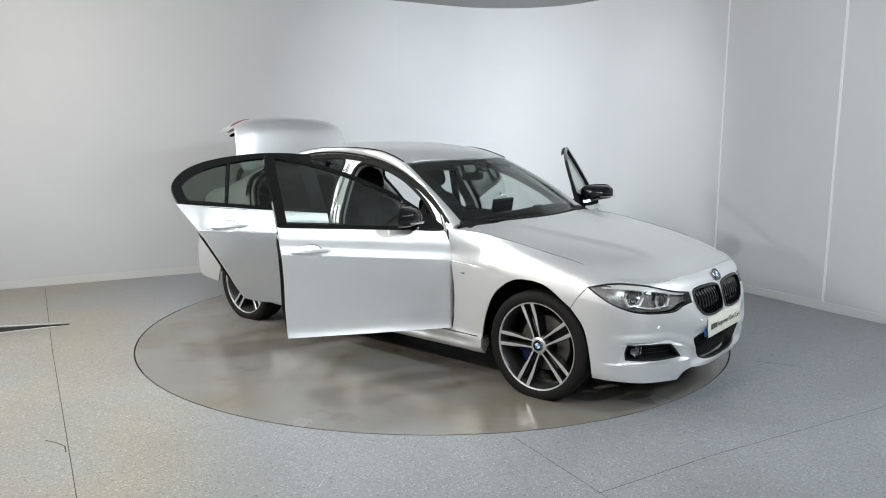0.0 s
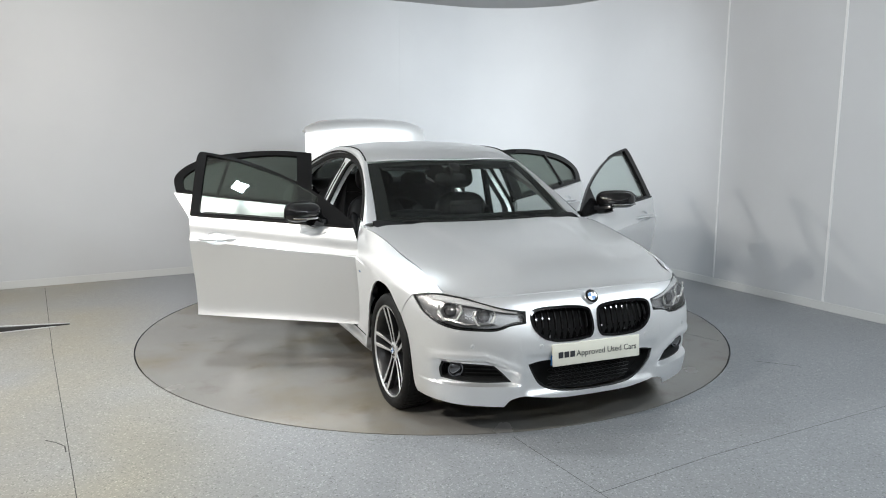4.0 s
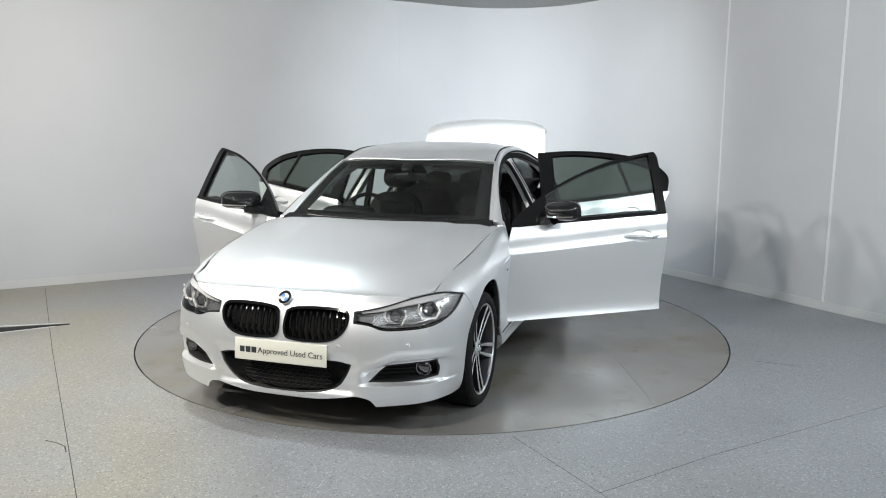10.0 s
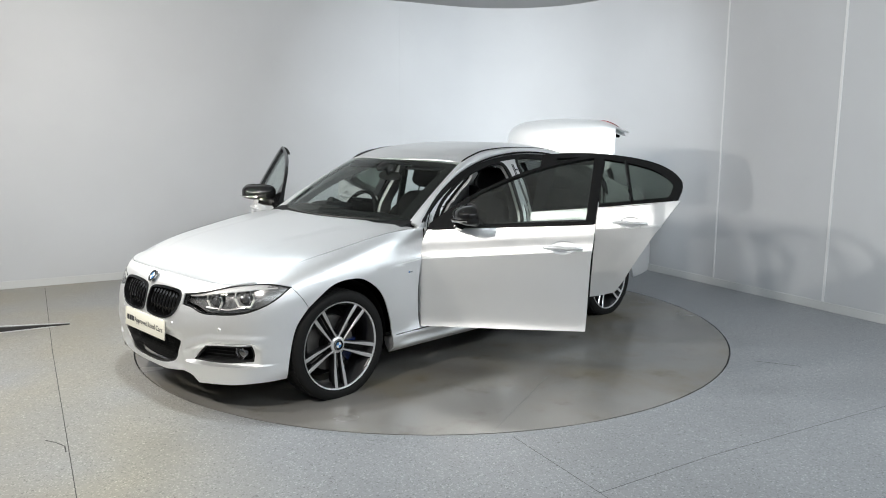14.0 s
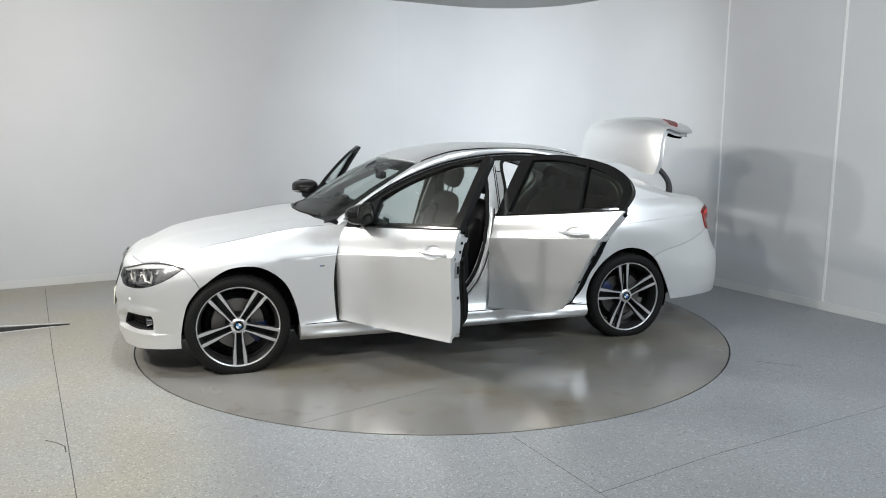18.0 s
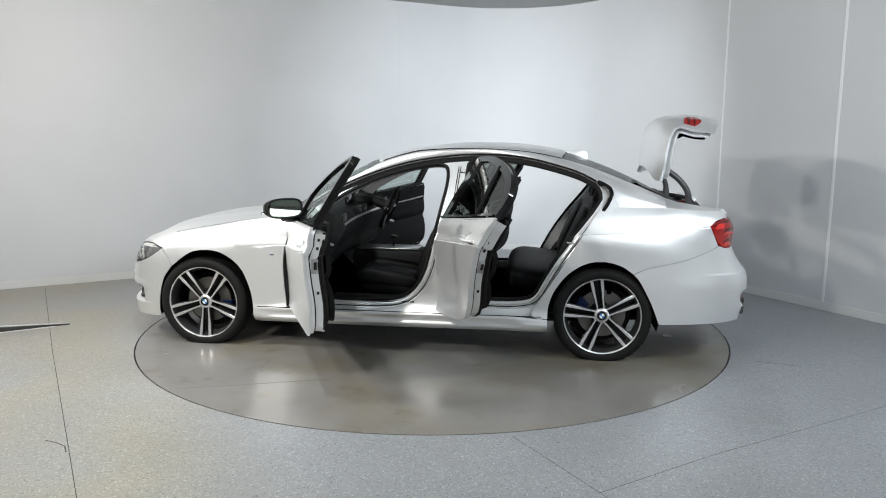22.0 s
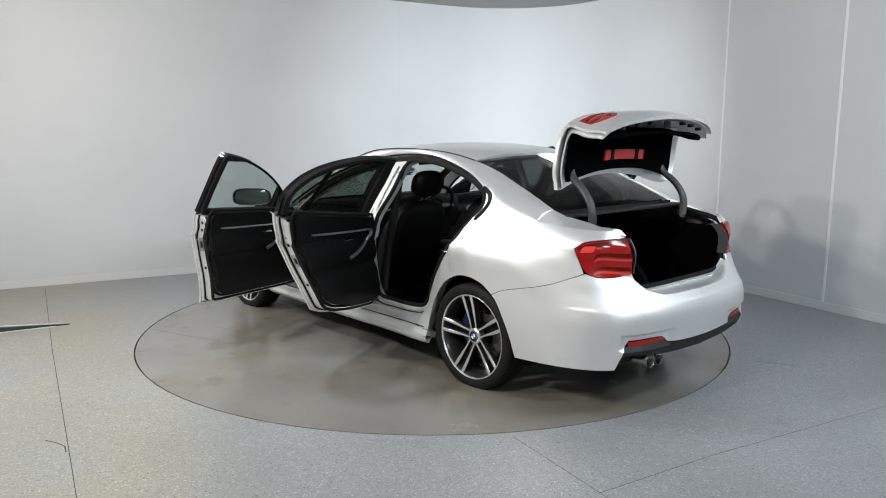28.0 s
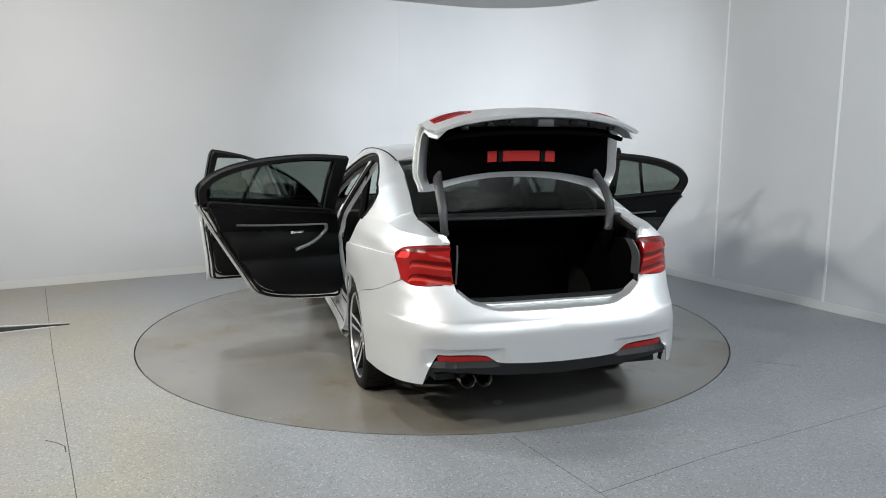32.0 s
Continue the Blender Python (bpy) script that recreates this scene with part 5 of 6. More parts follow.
def door(front, side, angle, slide=(0.0, 0.0)):
    """A door swung open by angle degrees; its hinges also carry it along and out by slide metres."""
    if front:
        low = runs([(0.848, 0.918), (0.871, 0.86), (0.911, 0.74), (0.932, 0.58), (0.926, 0.40), (0.914, 0.302)], [(0.914, 0.302), (0.6, 0.305), (-0.127, 0.315)], [(-0.127, 0.315), (-0.152, 0.6), (-0.19, belt(-0.19) - 0.002)], [(-0.19, belt(-0.19) - 0.002), (0.2, belt(0.2) - 0.002), (0.6, belt(0.6) - 0.002), (0.848, 0.912)])
        top = [(x, RAIL_Z(x) - 0.012) for x in (0.84, 0.745, 0.62, 0.5, 0.37, 0.247, 0.12, 0.0, -0.1, -0.185)]
        up = runs([(0.862, 0.905), (0.84, RAIL_Z(0.84) - 0.012)], top, [top[-1], (-0.205, RAIL_Z(-0.205) - 0.017), (-0.217, 1.31), (-0.216, 1.27), (-0.204, 1.15), (-0.188, belt(-0.19) - 0.012)], [(-0.188, belt(-0.19) - 0.012), (0.6, belt(0.6) - 0.012), (0.862, 0.905)])
        arc = [(x, RAIL_Z(x) - 0.027) for x in (0.60, 0.5, 0.36, 0.24, 0.12, 0.009, -0.158)]
        pane = runs([(0.62, belt(0.62) + 0.018), arc[0]], arc, [arc[-1], (-0.148, 1.15), (-0.132, belt(-0.13) + 0.018)], [(-0.132, belt(-0.13) + 0.018), (0.3, belt(0.3) + 0.018), (0.62, belt(0.62) + 0.018)])
        hinge = Vector((0.905, 0.845, 0.6))
    else:
        low = runs([(-0.197, belt(-0.2) - 0.002), (-0.16, 0.6), (-0.135, 0.308)], [(-0.135, 0.308), (-0.46, 0.325), (-0.68, 0.352), (-0.79, 0.382)], [(-0.79, 0.382), (-0.84, 0.45), (-0.912, 0.565), (-0.99, 0.685), (-1.06, 0.792), (-1.14, 0.904), (-1.225, 1.02)], [(-1.225, 1.02), (-0.7, belt(-0.7) - 0.002), (-0.197, belt(-0.2) - 0.002)])
        up = runs([(-0.195, belt(-0.2) - 0.012), (-0.212, 1.15), (-0.23, 1.352)], [(-0.23, 1.352), (-0.43, 1.358), (-0.6, 1.352), (-0.75, 1.336), (-0.9, 1.312), (-1.05, 1.272), (-1.16, 1.218), (-1.225, 1.155), (-1.238, 1.105), (-1.205, 1.012)], [(-1.205, 1.012), (-0.7, belt(-0.7) - 0.012), (-0.195, belt(-0.2) - 0.012)])
        pane = runs([(-0.30, belt(-0.3) + 0.018), (-0.325, 1.15), (-0.34, 1.322)], [(-0.34, 1.322), (-0.5, 1.324), (-0.65, 1.312), (-0.78, 1.292), (-0.91, 1.265), (-1.03, 1.228), (-1.12, 1.18), (-1.17, 1.13), (-1.165, 1.08), (-1.14, belt(-1.13) + 0.02)], [(-1.13, belt(-1.13) + 0.02), (-0.7, belt(-0.7) + 0.018), (-0.30, belt(-0.3) + 0.018)])
        hinge = Vector((-0.165, 0.845, 0.6))
    name = "front_door" if front else "rear_door"
    hx, hz = (-0.005, 0.812) if front else (-0.90, 0.872)
    bowl = ring([(hx + 0.074, hz), (hx + 0.04, hz + 0.036), (hx - 0.035, hz + 0.038), (hx - 0.078, hz), (hx - 0.035, hz - 0.033), (hx + 0.04, hz - 0.031)], 4)
    d = sided(name, creased(low, 0.014, (bowl,)), SILVER, car, side, "open silver " + ("front" if front else "rear") + " door")
    tilt = 2.4
    turn = Matrix.Rotation(radians(-angle * side), 4, "Z") @ Matrix.Rotation(radians(tilt), 4, "Y")
    h = Vector((hinge.x, hinge.y * side, 0.32))
    d.matrix_basis = Matrix.Translation(h + Vector((slide[0], slide[1] * side, 0))) @ turn @ Matrix.Translation(-h)

    def flank(k):
        return lambda x, z: skin(sx(x), z, k)

    def pane_at(k):
        return lambda x, z: house(x, z, k)
    inner = inward(rounded(low, 0.03), 0.004)
    sided("door_flange", patch(inner, flank(0.016), (), 0.08, 0.05, 0.018), SILVER, d, side)
    sided("inner_panel", patch(inward(inner, 0.014), flank(0.033), (), 0.08, 0.05, 0.066), SILVER, d, side, "silver inner door shell with a lock plate")
    sided("door_flange_seal", tube([skin(sx(x), z, 0.038) for x, z in inward(inner, 0.010) if z < belt(x) - 0.02], 0.0045, 6), RUBBER, d, side)
    card = rounded(low, 0.075)
    card = [(x, min(z + 0.03 * rise(z - 0.8, 0.1), belt(x) - 0.004)) for x, z in inward(card, 0.022)]
    card = [(x, z + 0.035 * (1 - rise(z - 0.34, 0.2))) for x, z in card]
    sided("door_card", patch(card, lambda x, z: skin(sx(x), z, 0.103 + 0.03 * bell(z, 0.70, 0.76, 0.07) + 0.02 * bell(z, 0.40, 0.55, 0.1)), (), 0.06, 0.03, 0.03), LEATHER, d, side, "black leather door lining")
    sided("door_rubber", tube([skin(sx(x), z, 0.108) for x, z in inward(card, -0.012)], 0.009, 6, closed=True), RUBBER, d, side)
    # gasket bead, made thicker to stand in for shade on the door's end
    sided("door_gasket", tube([skin(sx(x), z, 0.094) for x, z in inward(inner, 0.018) if z < belt(x) - 0.03], 0.011, 8), RUBBER, d, side)
    fr = sided("window_frame", patch(up, pane_at(0.002), (pane,), 0.06, 0.04, 0.027), GLOSS, d, side, "gloss black window frame")
    sided("frame_lining", patch(inward(up, 0.008), pane_at(0.030), (inward(pane, -0.008),), 0.06, 0.04, 0.024), RUBBER, fr, side)
    g = sided("window_glass", patch(inward(pane, -0.004), pane_at(0.018), (), 0.12, 0.1, 0.004), GLASS if front else TINT, d, side, "clear side window" if front else "green-grey tinted side window")
    g.visible_shadow = False
    xs = np.linspace(0.82, -0.18, 14) if front else np.linspace(-0.20, -1.19, 14)
    sided("waist_strip", tube([house(x, belt(x) + 0.004, -0.003) for x in xs], 0.008, 6, 1.2), GLOSS, d, side)
    sided("waist_strip", tube([house(x, belt(x) + 0.004, 0.055) for x in xs], 0.011, 6, 1.2), RUBBER, d, side)
    if not front:
        a, b = (-0.905, belt(-0.9) + 0.01), (-0.845, 1.29)
        sided("window_bar", tube([house(a[0] + (b[0] - a[0]) * u, a[1] + (b[1] - a[1]) * u, 0.008) for u in (0, 0.5, 1)], 0.013, 6), GLOSS, d, side)
    else:
        tri = runs([(0.61, 0.94), (0.84, 0.92)], [(0.84, 0.92), (0.82, 0.955), (0.60, 1.075)], [(0.60, 1.075), (0.61, 0.94)])
        sided("mirror_corner", patch(tri, pane_at(0.004), (), 0.05, 0.05, 0.04), GLOSS, d, side)
    # handle
    pts = [skin(sx(hx + o), hz + 0.004 * (o > 0), -0.002 - 0.030 * math.sin(math.pi * k / 10) ** 0.5) for k, o in enumerate(np.linspace(0.115, -0.115, 11))]
    sided("handle", tube(pts, lambda u: 0.019 - 0.006 * abs(2 * u - 1) ** 3, 10, 0.6), SILVER, d, side, "silver pull door handle")
    sided("handle_bowl", patch(bowl, lambda x, z: skin(sx(x), z, 0.036 * max(0.0, 1 - ((x - hx) / 0.076) ** 2 - ((z - hz - 0.002) / 0.037) ** 2) ** 0.6), (), 0.012, 0.008, 0.004), SILVER, d, side)
    # lining details: bright strip, pull, opener, lock
    x0, x1 = (0.66, -0.08) if front else (-0.33, -0.98)
    dz = 0 if front else 0.05
    sided("trim_strip", tube([skin(sx(x), 0.80 + dz + 0.03 * k, 0.158) for x, k in ((x0, 0.6), (x0 * 0.7 + x1 * 0.3, 0.6), (x0 * 0.3 + x1 * 0.7, 0.75), (x1, 1.0))], 0.011, 6, 0.6), SATIN, d, side, "satin silver trim strip")
    pull = spline([(x0, 0.818 + dz), (x0 + 0.012, 0.785 + dz), (x0 - 0.02, 0.735 + dz), (x0 - 0.10, 0.685 + dz), (x0 - 0.22, 0.645 + dz)], 4)
    sided("pull_handle", tube([skin(sx(x), z, 0.172) for x, z in pull], 0.013, 6), SATIN, d, side, "curved satin pull handle")
    sided("opener", tube([skin(sx(x0 - 0.15 - o), 0.765 + dz, 0.152) for o in (0, 0.03, 0.07, 0.1)], 0.009, 6), CHROME, d, side)
    rim = ((0.315, -0.127), (0.6, -0.152), (0.95, -0.19)) if front else ((0.45, -0.84), (0.565, -0.912), (0.685, -0.99), (0.792, -1.06), (0.904, -1.14))
    lean = radians(-5 if front else -33)
    swing = Matrix.Rotation(lean, 4, "Y")

    def on_edge(z, k, inset):
        x = float(np.interp(z, [r[0] for r in rim], [r[1] for r in rim]))
        return skin(sx(x + k / math.cos(lean)), z, inset)
    rz = 0.72
    lk = sided("lock", box((0.007, 0.036, 0.09), on_edge(rz, 0.017, 0.066), 0.003, swing), SATIN, d, side)
    sided("latch_slot", box((0.008, 0.018, 0.045), on_edge(rz, 0.015, 0.070), 0.003, swing), TRIM, lk, side)
    for o in (-0.16, 0.10, 0.15):
        sided("fixing_hole", box((0.006, 0.014, 0.017), on_edge(rz + o, 0.0165, 0.066), 0.002, swing), TRIM, lk, side)
    # hinge arms and check strap
    for z in (0.45, 0.78):
        p = Vector((hinge.x + 0.02, 0.80, z))
        sided("hinge", box((0.07, 0.03, 0.05), p, 0.005), SILVER, d, side)
    if front:
        wing_mirror(d, side)
    return d


def wing_mirror(d, side):
    """Mirror on a short foot, held to the front door."""
    c = Vector((0.572, 0.920, 1.008))
    shell = []
    for u in np.linspace(0, 1, 9):
        # from the glass rim forwards to the nose of the shell
        w = math.sqrt(max(0.0, 1 - (u * 0.985) ** 2.2))
        shell.append([Vector((c.x - 0.045 + 0.118 * u, c.y + 0.012 * u - (0.140 * w) * (math.copysign(abs(math.cos(a)) ** 0.62, math.cos(a))) * (1.0 if math.cos(a) > 0 else 0.98), c.z + 0.066 * w * math.copysign(abs(math.sin(a)) ** 0.62, math.sin(a)) * (0.85 if math.sin(a) < 0 else 1.0))) for a in np.linspace(0, 2 * math.pi, 28, endpoint=False)])
    yaw = Matrix.Translation(c) @ Matrix.Rotation(radians(32), 4, "Z") @ Matrix.Translation(-c)
    shell = [[yaw @ p for p in row] for row in shell]
    sided("wing_mirror", capped(shell), GLOSS, d, side, "gloss black wing mirror")
    sided("mirror_rim", tube([p + Vector((-0.002, 0, 0)) for p in shell[0]], 0.006, 6, closed=True), TRIM, d, side)
    face = yaw @ (c + Vector((-0.045, 0, 0)))
    glass = [[face + (p - face) * k + (face - c) * 0.09 for p in shell[0]] for k in (0.9, 0.02)]
    sided("mirror_glass", sheet(glass, wrap=True), MIRROR, d, side, "mirror glass")
    sided("indicator", tube([yaw @ (c + Vector((0.083 - 0.5 * (y - 0.02) ** 2 * 9, y, -0.022))) for y in np.linspace(-0.03, 0.135, 8)], 0.006, 6), CHROME, d, side)
    foot = [Vector((0.67, 0.79, 0.945)), Vector((0.65, 0.82, 0.942)), Vector((0.62, 0.86, 0.948)), Vector((0.60, 0.90, 0.965))]
    sided("mirror_foot", tube(foot, lambda u: 0.024 + 0.014 * u, 8, 1.1), GLOSS, d, side)


door(True, 1, 64.0)
door(True, -1, 66.0)
door(False, 1, 66.2, (0.0, 0.02))
door(False, -1, 72.0, (-0.02, 0.04))


# ---- boot ----
def lid_point(u, w, k=0.0):
    """Point of the open lid's outer face: u along it from its front edge to its lip, w across, k inwards."""
    a = abs(w)
    prof = spline([(-1.615, 1.165), (-1.632, 1.30), (-1.643, 1.42), (-1.656, 1.518), (-1.70, 1.585), (-1.79, 1.604), (-1.90, 1.597), (-1.985, 1.572)], 8)
    n = len(prof) - 1
    lift = 0.09 * (1 - a**2.2) / 0.86  # the front edge follows the rear window's curve
    lift += 0.035 * (max(0.0, a - 0.8) / 0.2) ** 2
    uu = lift * (1 - u) ** 2 + u * (1 - 0.02 * a**4)
    q = min(max(uu, 0), 1) * n
    i = min(int(q), n - 1)
    p = prof[i] + (prof[i + 1] - prof[i]) * (q - i)
    d = prof[min(i + 2, n)] - prof[max(i - 1, 0)]
    d = d / np.linalg.norm(d)
    out = np.array([d[1], -d[0]])          # away from the boot: forwards and up
    crown = 0.045 * (1 - a * a) - 0.034 * a**2.4 * rise(u - 0.62, 0.2) - (0.018 + 0.016 * bell(u, 0.5, 0.75, 0.3)) * (max(0, a - 0.75) / 0.25) ** 1.5
    p = p + out * (crown - k)
    half = (0.615 - 0.05 * u) * (1 - 0.075 * math.exp(-((u / 0.075) ** 2)))
    return Vector((p[0] - 0.055 * (1 - a * a) * u**3 - 0.02 * u**4, w * half, p[1]))


WS = np.linspace(-1, 1, 25)
US = np.linspace(0, 1, 25)
lid = part("boot_lid", sheet([[lid_point(u, w, 0.018) for w in WS] for u in US], 0.018, (-1.9, 0, 1.2)), SILVER, car, "open silver boot lid")
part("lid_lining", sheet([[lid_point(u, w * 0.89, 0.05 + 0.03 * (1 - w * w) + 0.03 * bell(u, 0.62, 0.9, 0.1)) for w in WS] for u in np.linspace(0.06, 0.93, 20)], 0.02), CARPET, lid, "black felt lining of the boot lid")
part("lid_frame", sheet([[lid_point(u, w * 0.985, 0.02 + 0.03 * (abs(w) > 0.94)) for w in WS] for u in np.linspace(0.02, 0.97, 20)], 0.008), SILVER, lid)
for w0, w1 in ((-0.33, -0.24), (-0.18, 0.18), (0.24, 0.33)):
    part("warning_triangle_case", sheet([[lid_point(u, w, 0.116) for w in np.linspace(w0, w1, 5)] for u in (0.145, 0.17, 0.20, 0.23)], 0.012), RED_BRIGHT, lid, "red warning triangle case")
for w in (-0.21, 0.21):
    part("strap", sheet([[lid_point(u, w + o, 0.122) for o in (-0.02, 0.02)] for u in (0.14, 0.19, 0.235)], 0.01), RUBBER, lid)
part("lid_latch", box((0.05, 0.09, 0.04), lid_point(0.955, 0, 0.06), 0.006), GREY_PLASTIC, lid, "dark boot latch")
for w in (-0.72, -0.5, -0.3, 0.3, 0.5, 0.72):
    part("buffer", box((0.03, 0.035, 0.02), lid_point(0.93, w, 0.055), 0.005), TRIM, lid)
for side in (1, -1):
    o = runs([(0.74, 0.62), (0.71, 0.78), (0.69, 0.945)], [(0.69, 0.945), (0.80, 0.945)], [(0.80, 0.945), (0.84, 0.85), (0.84, 0.72), (0.80, 0.61), (0.74, 0.62)])
    red = part("lid_lamp", patch([(u, w * side) for u, w in o], lambda u, w: lid_point(u, w, -0.004), (), 0.015, 0.03, 0.012), RED_LENS, lid, "dark red inner half of the tail lamp")
    for u0, u1 in ((0.735, 0.755), (0.785, 0.80)):
        part("lamp_bar", sheet([[lid_point(u, w * side, -0.0065) for w in np.linspace(0.68, 0.93, 8)] for u in np.linspace(u0, u1, 4)], 0.003), RED_DARK, red)
    arm = spline([(-1.665, 0.47 * side, 1.33), (-1.69, 0.48 * side, 1.27), (-1.775, 0.49 * side, 1.20), (-1.838, 0.492 * side, 1.11), (-1.845, 0.485 * side, 1.0), (-1.84, 0.482 * side, 0.975)], 5)
    part("hinge_mount", tube([(-1.845, 0.484 * side, 0.985), (-1.82, 0.49 * side, 0.93), (-1.76, 0.53 * side, 0.86)], 0.03, 8), CARPET, car, "black hinge mount inside the boot")
    part("lid_hinge", tube(arm, 0.026, 10, 0.8), GREY_PLASTIC, car, "grey curved boot hinge arm")


def sill_row(y):
    """The loading ledge from the seal out to the bumper's upper edge."""
    z = float(np.interp(abs(y), (0, 0.32, 0.45, 0.535), (0.640, 0.642, 0.676, 0.733)))
    a = skin((ARC[-1] - abs(y)) * (1 if y >= 0 else -1), z, 0.001)
    b = Vector((-2.118, a.y * 0.985, z + 0.013))
    return [b, b.lerp(a, 0.3) + Vector((0, 0, -0.002)), b.lerp(a, 0.7), b.lerp(a, 0.93) + Vector((0, 0, 0.002)), a]


def boot_well():
    # carpeted box open to the rear
    xs = (-1.32, -1.7, -2.02, -2.10)
    sec = [(-0.55, 0.935), (-0.57, 0.60), (-0.54, 0.46), (0.54, 0.46), (0.57, 0.60), (0.55, 0.935)]
    rows = [[Vector((x, y, z)) for y, z in sec] for x in xs]
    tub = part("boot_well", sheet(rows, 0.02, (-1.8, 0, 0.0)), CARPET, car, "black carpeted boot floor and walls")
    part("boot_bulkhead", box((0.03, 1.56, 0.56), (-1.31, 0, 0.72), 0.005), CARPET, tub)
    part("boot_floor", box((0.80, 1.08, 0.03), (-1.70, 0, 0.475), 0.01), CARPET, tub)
    # panel between lamps and opening, sill and rubber
    half = [(-2.118, 0, 0.672), (-2.118, 0.33, 0.674), (-2.114, 0.46, 0.684), (-2.108, 0.512, 0.716), (-2.10, 0.525, 0.78), (-2.09, 0.542, 0.88), (-2.07, 0.556, 0.955), (-2.02, 0.556, 0.985), (-1.92, 0.562, 1.004), (-1.80, 0.575, 1.026), (-1.73, 0.585, 1.038)]
    pts = [(x, -y, z) for x, y, z in reversed(half[1:])] + half
    loop = [Vector(p) for p in spline(pts, 5)]
    part("boot_seal", tube(loop, 0.016, 8), RUBBER, car, "black rubber boot seal")
    rows = [[p + Vector((0.0, 0, 0)), p + Vector((-0.015, 0.014 * (1 if p.y > 0 else -1) * min(1, abs(p.y) / 0.5), -0.006 if p.z < 0.75 else 0)), p + Vector((-0.03 if p.z < 0.72 else 0.0, (0.045 if p.z < 0.94 else 0.02) * (1 if p.y > 0 else -1) * min(1, abs(p.y) / 0.5), -0.012 if p.z < 0.75 else 0.0))] for p in loop]
    part("boot_frame", sheet(rows, 0.01), SILVER, car, "silver frame of the boot opening")
    part("boot_sill", sheet([sill_row(y) for y in np.linspace(-0.53, 0.53, 31)], 0.02, (-2.1, 0, 0.2)), SILVER, car, "silver boot sill")
    for side in (1, -1):
        e = ARC[-1]
        rows = [[skin((e - 0.548 + 0.012 * (z - 0.77) / 0.2) * side, z, k) for k in (-0.004, 0.015, 0.035, 0.05)] for z in np.linspace(0.772, 0.955, 7)]
        part("lamp_back", sheet(rows, 0.008, (-1.8, 0, 0.8)), GREY_PLASTIC, car, "dark lamp housing at the boot opening")
    part("rear_crossbar", tube([Vector((-1.755 + 0.02 * (y / 0.6) ** 2, y, 1.045)) for y in np.linspace(-0.6, 0.6, 13)], 0.005, 8), SATIN, car)
    for y in (0.40, 0.485):
        m = Matrix.Translation((-2.245, y - 0.008, 0.308)) @ Matrix.Rotation(radians(-90), 4, "Y")
        part("exhaust_tip", lathe([(0.036, -0.16), (0.041, 0.0), (0.0395, 0.004), (0.036, 0.0), (0.030, -0.15)], 28, m), PIPE, car, "dark chrome exhaust pipe")


boot_well()


# ---- cabin ----
def seat(at, width):
    s = new("front_seat")
    s.parent = car
    tagged(s, "black leather front seat")
    s.matrix_basis = Matrix.Translation(at)
    lean = Matrix.Rotation(radians(-22), 4, "Y")
    part("cushion", pillow((0.54, width, 0.17), (0.12, 0, 0.10), Matrix.Rotation(radians(-7), 4, "Y"), 3.6), LEATHER, s)
    part("cushion_pad", pillow((0.44, width * 0.56, 0.06), (0.14, 0, 0.185), Matrix.Rotation(radians(-7), 4, "Y"), 3.2, 6), LEATHER, s)
    part("backrest", pillow((0.16, width * 0.96, 0.66), (-0.27, 0, 0.42), lean, 3.4), LEATHER, s)
    for k in (1, -1):
        part("bolster", pillow((0.16, 0.10, 0.50), (-0.21, k * width * 0.40, 0.37), lean, 2.8, 6), LEATHER, s)
        part("bolster", pillow((0.46, 0.09, 0.13), (0.14, k * width * 0.42, 0.17), Matrix.Rotation(radians(-7), 4, "Y"), 2.8, 6), LEATHER, s)
        part("headrest_post", tube([(-0.385, k * 0.055, 0.70), (-0.41, k * 0.055, 0.79)], 0.006, 6), TRIM, s)
    part("backrest_pad", pillow((0.06, width * 0.52, 0.44), (-0.19, 0, 0.43), lean, 3.0, 6), LEATHER, s)
    part("headrest", pillow((0.12, 0.27, 0.19), (-0.43, 0, 0.855), lean, 3.0, 8), LEATHER, s)
    part("seat_base", box((0.46, width * 0.9, 0.10), (0.08, 0, 0.0), 0.02), PLASTIC, s)
    return s


seat((0.12, 0.37, 0.295), 0.50)
seat((0.12, -0.37, 0.295), 0.50)
bench = new("rear_seat")
bench.parent = car
tagged(bench, "black leather rear bench seat")
part("cushion", pillow((0.52, 1.24, 0.20), (-0.84, 0, 0.46), Matrix.Rotation(radians(-6), 4, "Y"), 4.0), LEATHER, bench)
part("backrest", pillow((0.18, 1.26, 0.62), (-1.16, 0, 0.76), Matrix.Rotation(radians(-24), 4, "Y"), 4.0), LEATHER, bench)
for y in (0.34, -0.34, 0):
    part("headrest", pillow((0.11, 0.25, 0.15), (-1.27, y, 1.07), Matrix.Rotation(radians(-18), 4, "Y"), 3.0, 6), LEATHER, bench)
for y in (0.34, -0.34):
    part("backrest_pad", pillow((0.08, 0.46, 0.46), (-1.08, y, 0.77), Matrix.Rotation(radians(-24), 4, "Y"), 3.0, 6), LEATHER, bench)

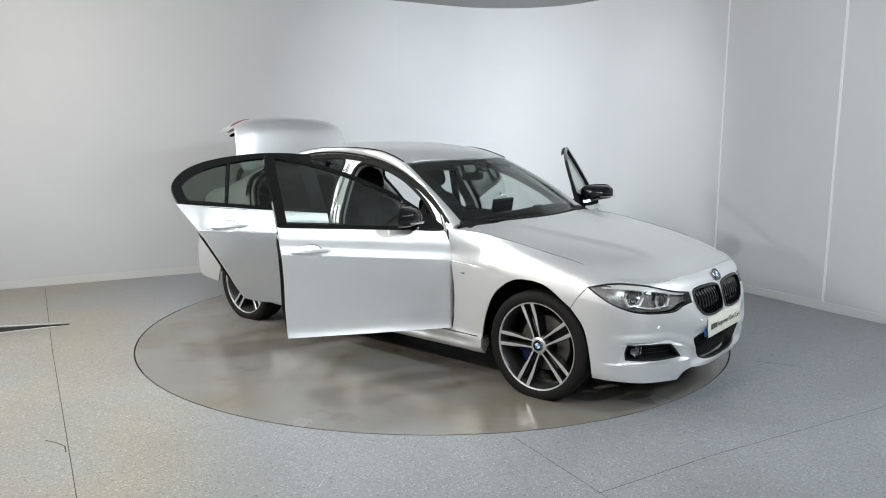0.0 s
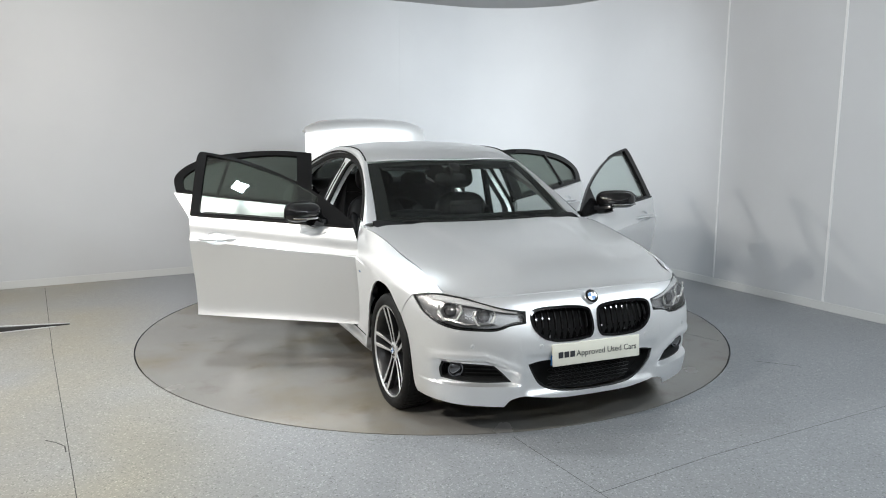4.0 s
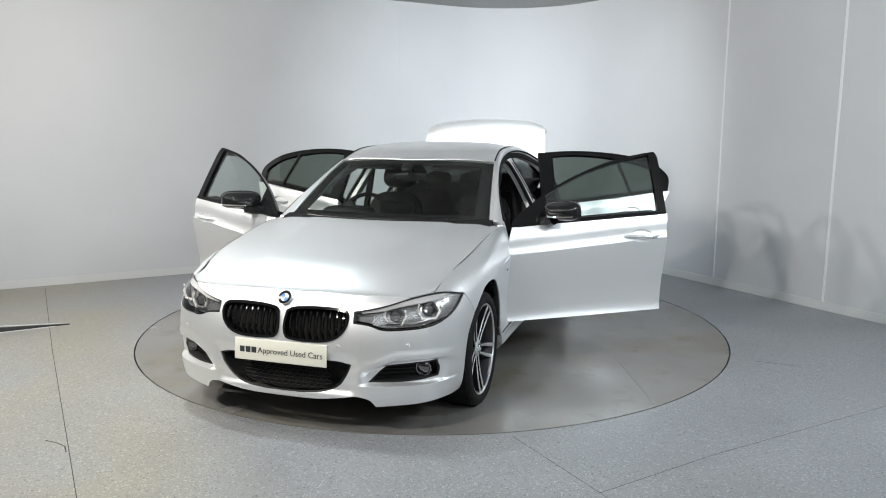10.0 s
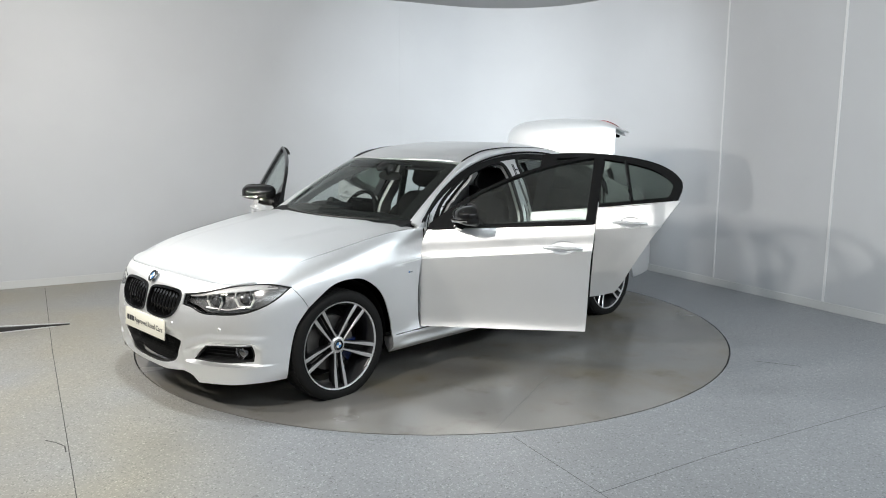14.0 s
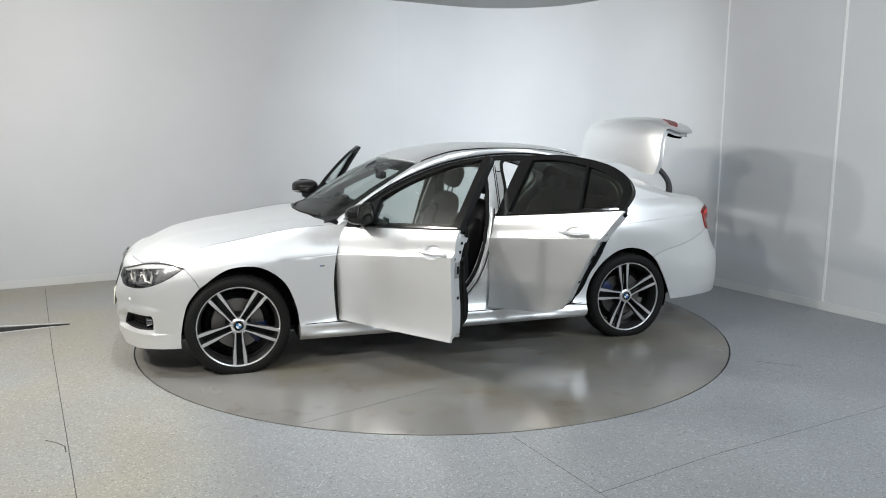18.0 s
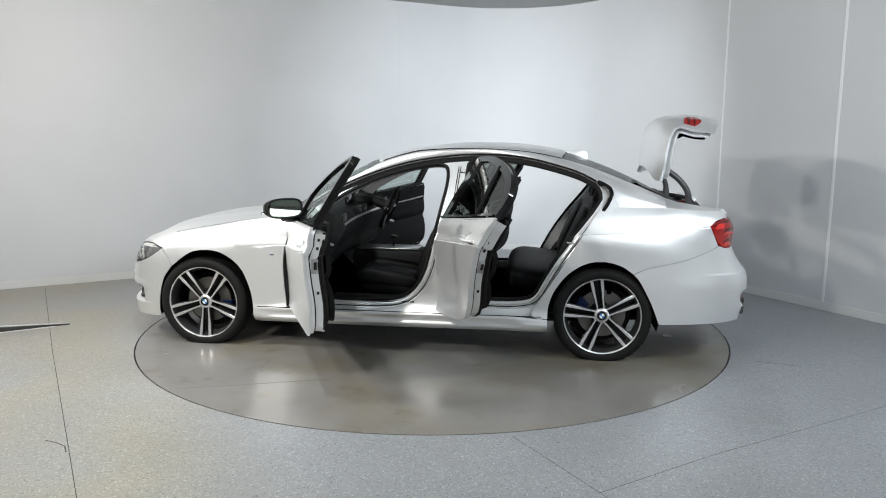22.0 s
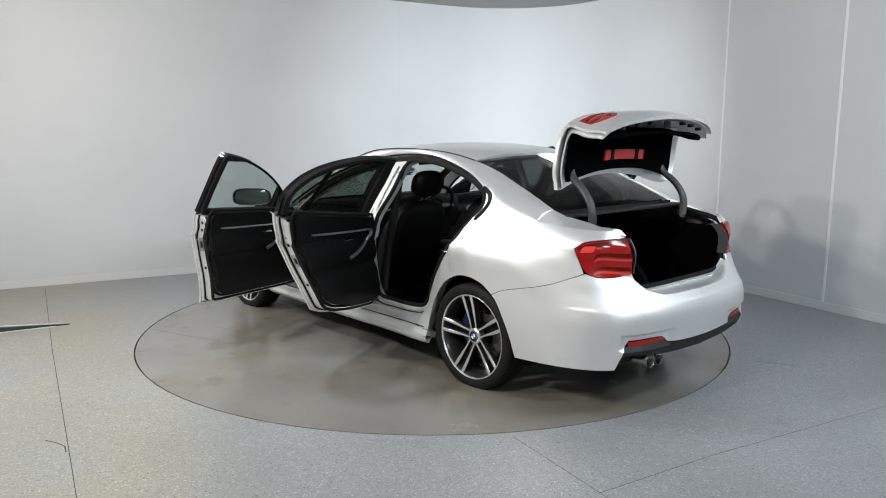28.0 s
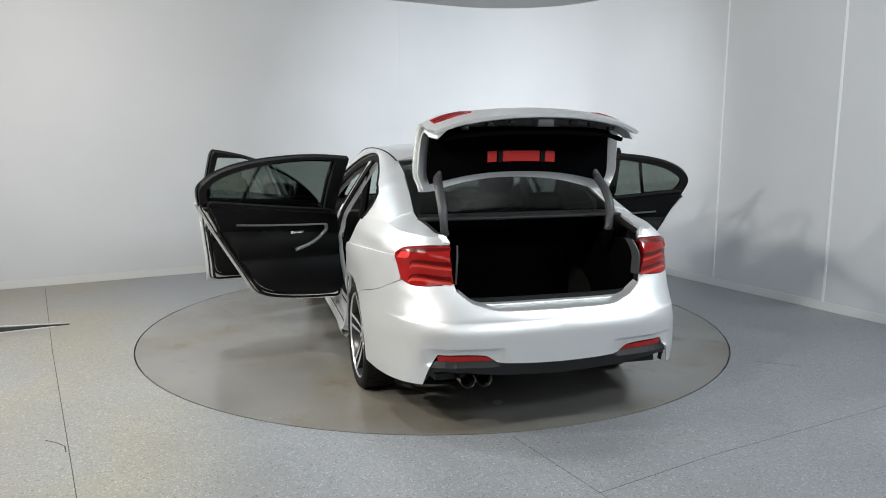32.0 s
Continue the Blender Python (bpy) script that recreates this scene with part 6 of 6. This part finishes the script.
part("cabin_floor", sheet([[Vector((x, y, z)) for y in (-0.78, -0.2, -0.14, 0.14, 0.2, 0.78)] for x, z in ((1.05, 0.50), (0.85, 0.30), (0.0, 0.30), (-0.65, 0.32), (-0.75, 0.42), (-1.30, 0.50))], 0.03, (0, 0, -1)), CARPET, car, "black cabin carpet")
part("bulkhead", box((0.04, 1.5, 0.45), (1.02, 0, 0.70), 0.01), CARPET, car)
dash_sec = [(1.06, 0.90), (0.95, 0.955), (0.80, 0.965), (0.66, 0.945), (0.60, 0.90), (0.585, 0.84), (0.62, 0.76), (0.68, 0.66), (0.72, 0.55), (1.0, 0.55)]
part("dashboard", capped([[Vector((x - 0.05 * (abs(y) / 0.72) ** 2 + (0.02 if abs(y) < 0.2 else 0), y, z)) for x, z in (tuple(p) for p in spline(dash_sec, 3, True))] for y in np.linspace(-0.74, 0.74, 17)]), DASH, car, "black soft dashboard")
part("dash_trim", tube([Vector((0.585 - 0.045 * (abs(y) / 0.72) ** 2, y, 0.865)) for y in np.linspace(-0.68, 0.68, 15)], 0.008, 6, 1.3), SATIN, car, "satin silver dashboard trim")
part("instrument_hood", pillow((0.22, 0.38, 0.09), (0.69, -0.37, 0.955), None, 3.0, 6), DASH, car)
part("display_screen", box((0.02, 0.24, 0.10), (0.69, 0.0, 1.0), 0.006, Matrix.Rotation(radians(10), 4, "Y")), GLOSS, car, "dark display screen on the dashboard")
for y in (-0.68, -0.08, 0.08, 0.68):
    part("air_vent", box((0.02, 0.12, 0.055), (0.59 - 0.045 * (abs(y) / 0.72) ** 2, y, 0.915), 0.008), TRIM, car)
con = part("centre_console", box((1.05, 0.24, 0.26), (0.12, 0, 0.47), 0.04), DASH, car, "black centre console")
part("console_trim", box((0.5, 0.19, 0.012), (0.36, 0, 0.605), 0.004), SATIN, con)
part("gear_lever", tube([(0.33, 0, 0.60), (0.335, 0, 0.66), (0.325, 0.0, 0.70)], lambda u: 0.014 + 0.012 * u, 8), GLOSS, con)
part("armrest", pillow((0.30, 0.20, 0.09), (-0.16, 0, 0.64), None, 3.0, 6), LEATHER, con)


def steering():
    s = part("steering_wheel", tube([Vector((0, 0.185 * math.cos(a), 0.185 * math.sin(a))) for a in np.linspace(0, 2 * math.pi, 40, endpoint=False)], 0.016, 8, closed=True), LEATHER, car, "black leather steering wheel")
    s.matrix_basis = Matrix.Translation((0.43, -0.365, 0.885)) @ Matrix.Rotation(radians(-24), 4, "Y")
    part("airbag_boss", pillow((0.07, 0.17, 0.14), (0.02, 0, 0), None, 3.0, 6), DASH, s)
    for y, z in ((0.17, 0.0), (-0.17, 0.0), (0.0, -0.17)):
        part("wheel_spoke", tube([(0.02, y * 0.3, z * 0.3), (0.005, y, z)], 0.015, 8), SATIN, s)
    part("steering_column", tube([(0.02, 0, 0), (0.30, 0, -0.01)], 0.04, 10), DASH, s)


steering()
rv = part("rear_view_mirror", pillow((0.035, 0.24, 0.065), (0.42, 0.0, 1.195), None, 3.4, 6), TRIM, car, "black interior mirror")
part("mirror_glass", box((0.004, 0.215, 0.048), (0.401, 0, 1.195), 0.0015), MIRROR, rv)
part("mirror_stem", tube([(0.44, 0, 1.205), (0.47, 0, 1.27)], 0.012, 8), TRIM, rv)
part("sensor_pod", pillow((0.10, 0.08, 0.04), (0.49, 0, 1.266), Matrix.Rotation(radians(30), 4, "Y"), 3.0, 5), TRIM, car)
for side in (1, -1):
    part("sun_visor", box((0.15, 0.36, 0.015), (0.33, 0.33 * side, 1.275), 0.006, Matrix.Rotation(radians(18), 4, "Y")), FABRIC, car)
    p = [Vector((x, 0.60 * side, z)) for x, z in ((-0.285, 1.24), (-0.27, 1.0), (-0.24, 0.7), (-0.24, 0.42))]
    part("pillar_lining", tube([p_ + Vector((0, 0.12 * side * (1.24 - p_.z) / 0.8, 0)) for p_ in p], 0.045, 8, 0.6), FABRIC, car, "dark pillar lining")
    part("seat_belt", sheet([[p_ + Vector((0.02, side * (0.02 + 0.1 * (1.24 - p_.z) / 0.8), 0)), p_ + Vector((-0.025, side * (0.02 + 0.1 * (1.24 - p_.z) / 0.8), 0))] for p_ in p], 0.002), TRIM, car, "black seat belt")



def motions():
    rows = [(t, pose(0, 0, 0, 0, 0, heading(t))) for t in range(0, 33, 2)]
    walk(turntable, rows)
    walk(car, [(t, m @ pose(0, -0.036, 0)) for t, m in rows])


motions()
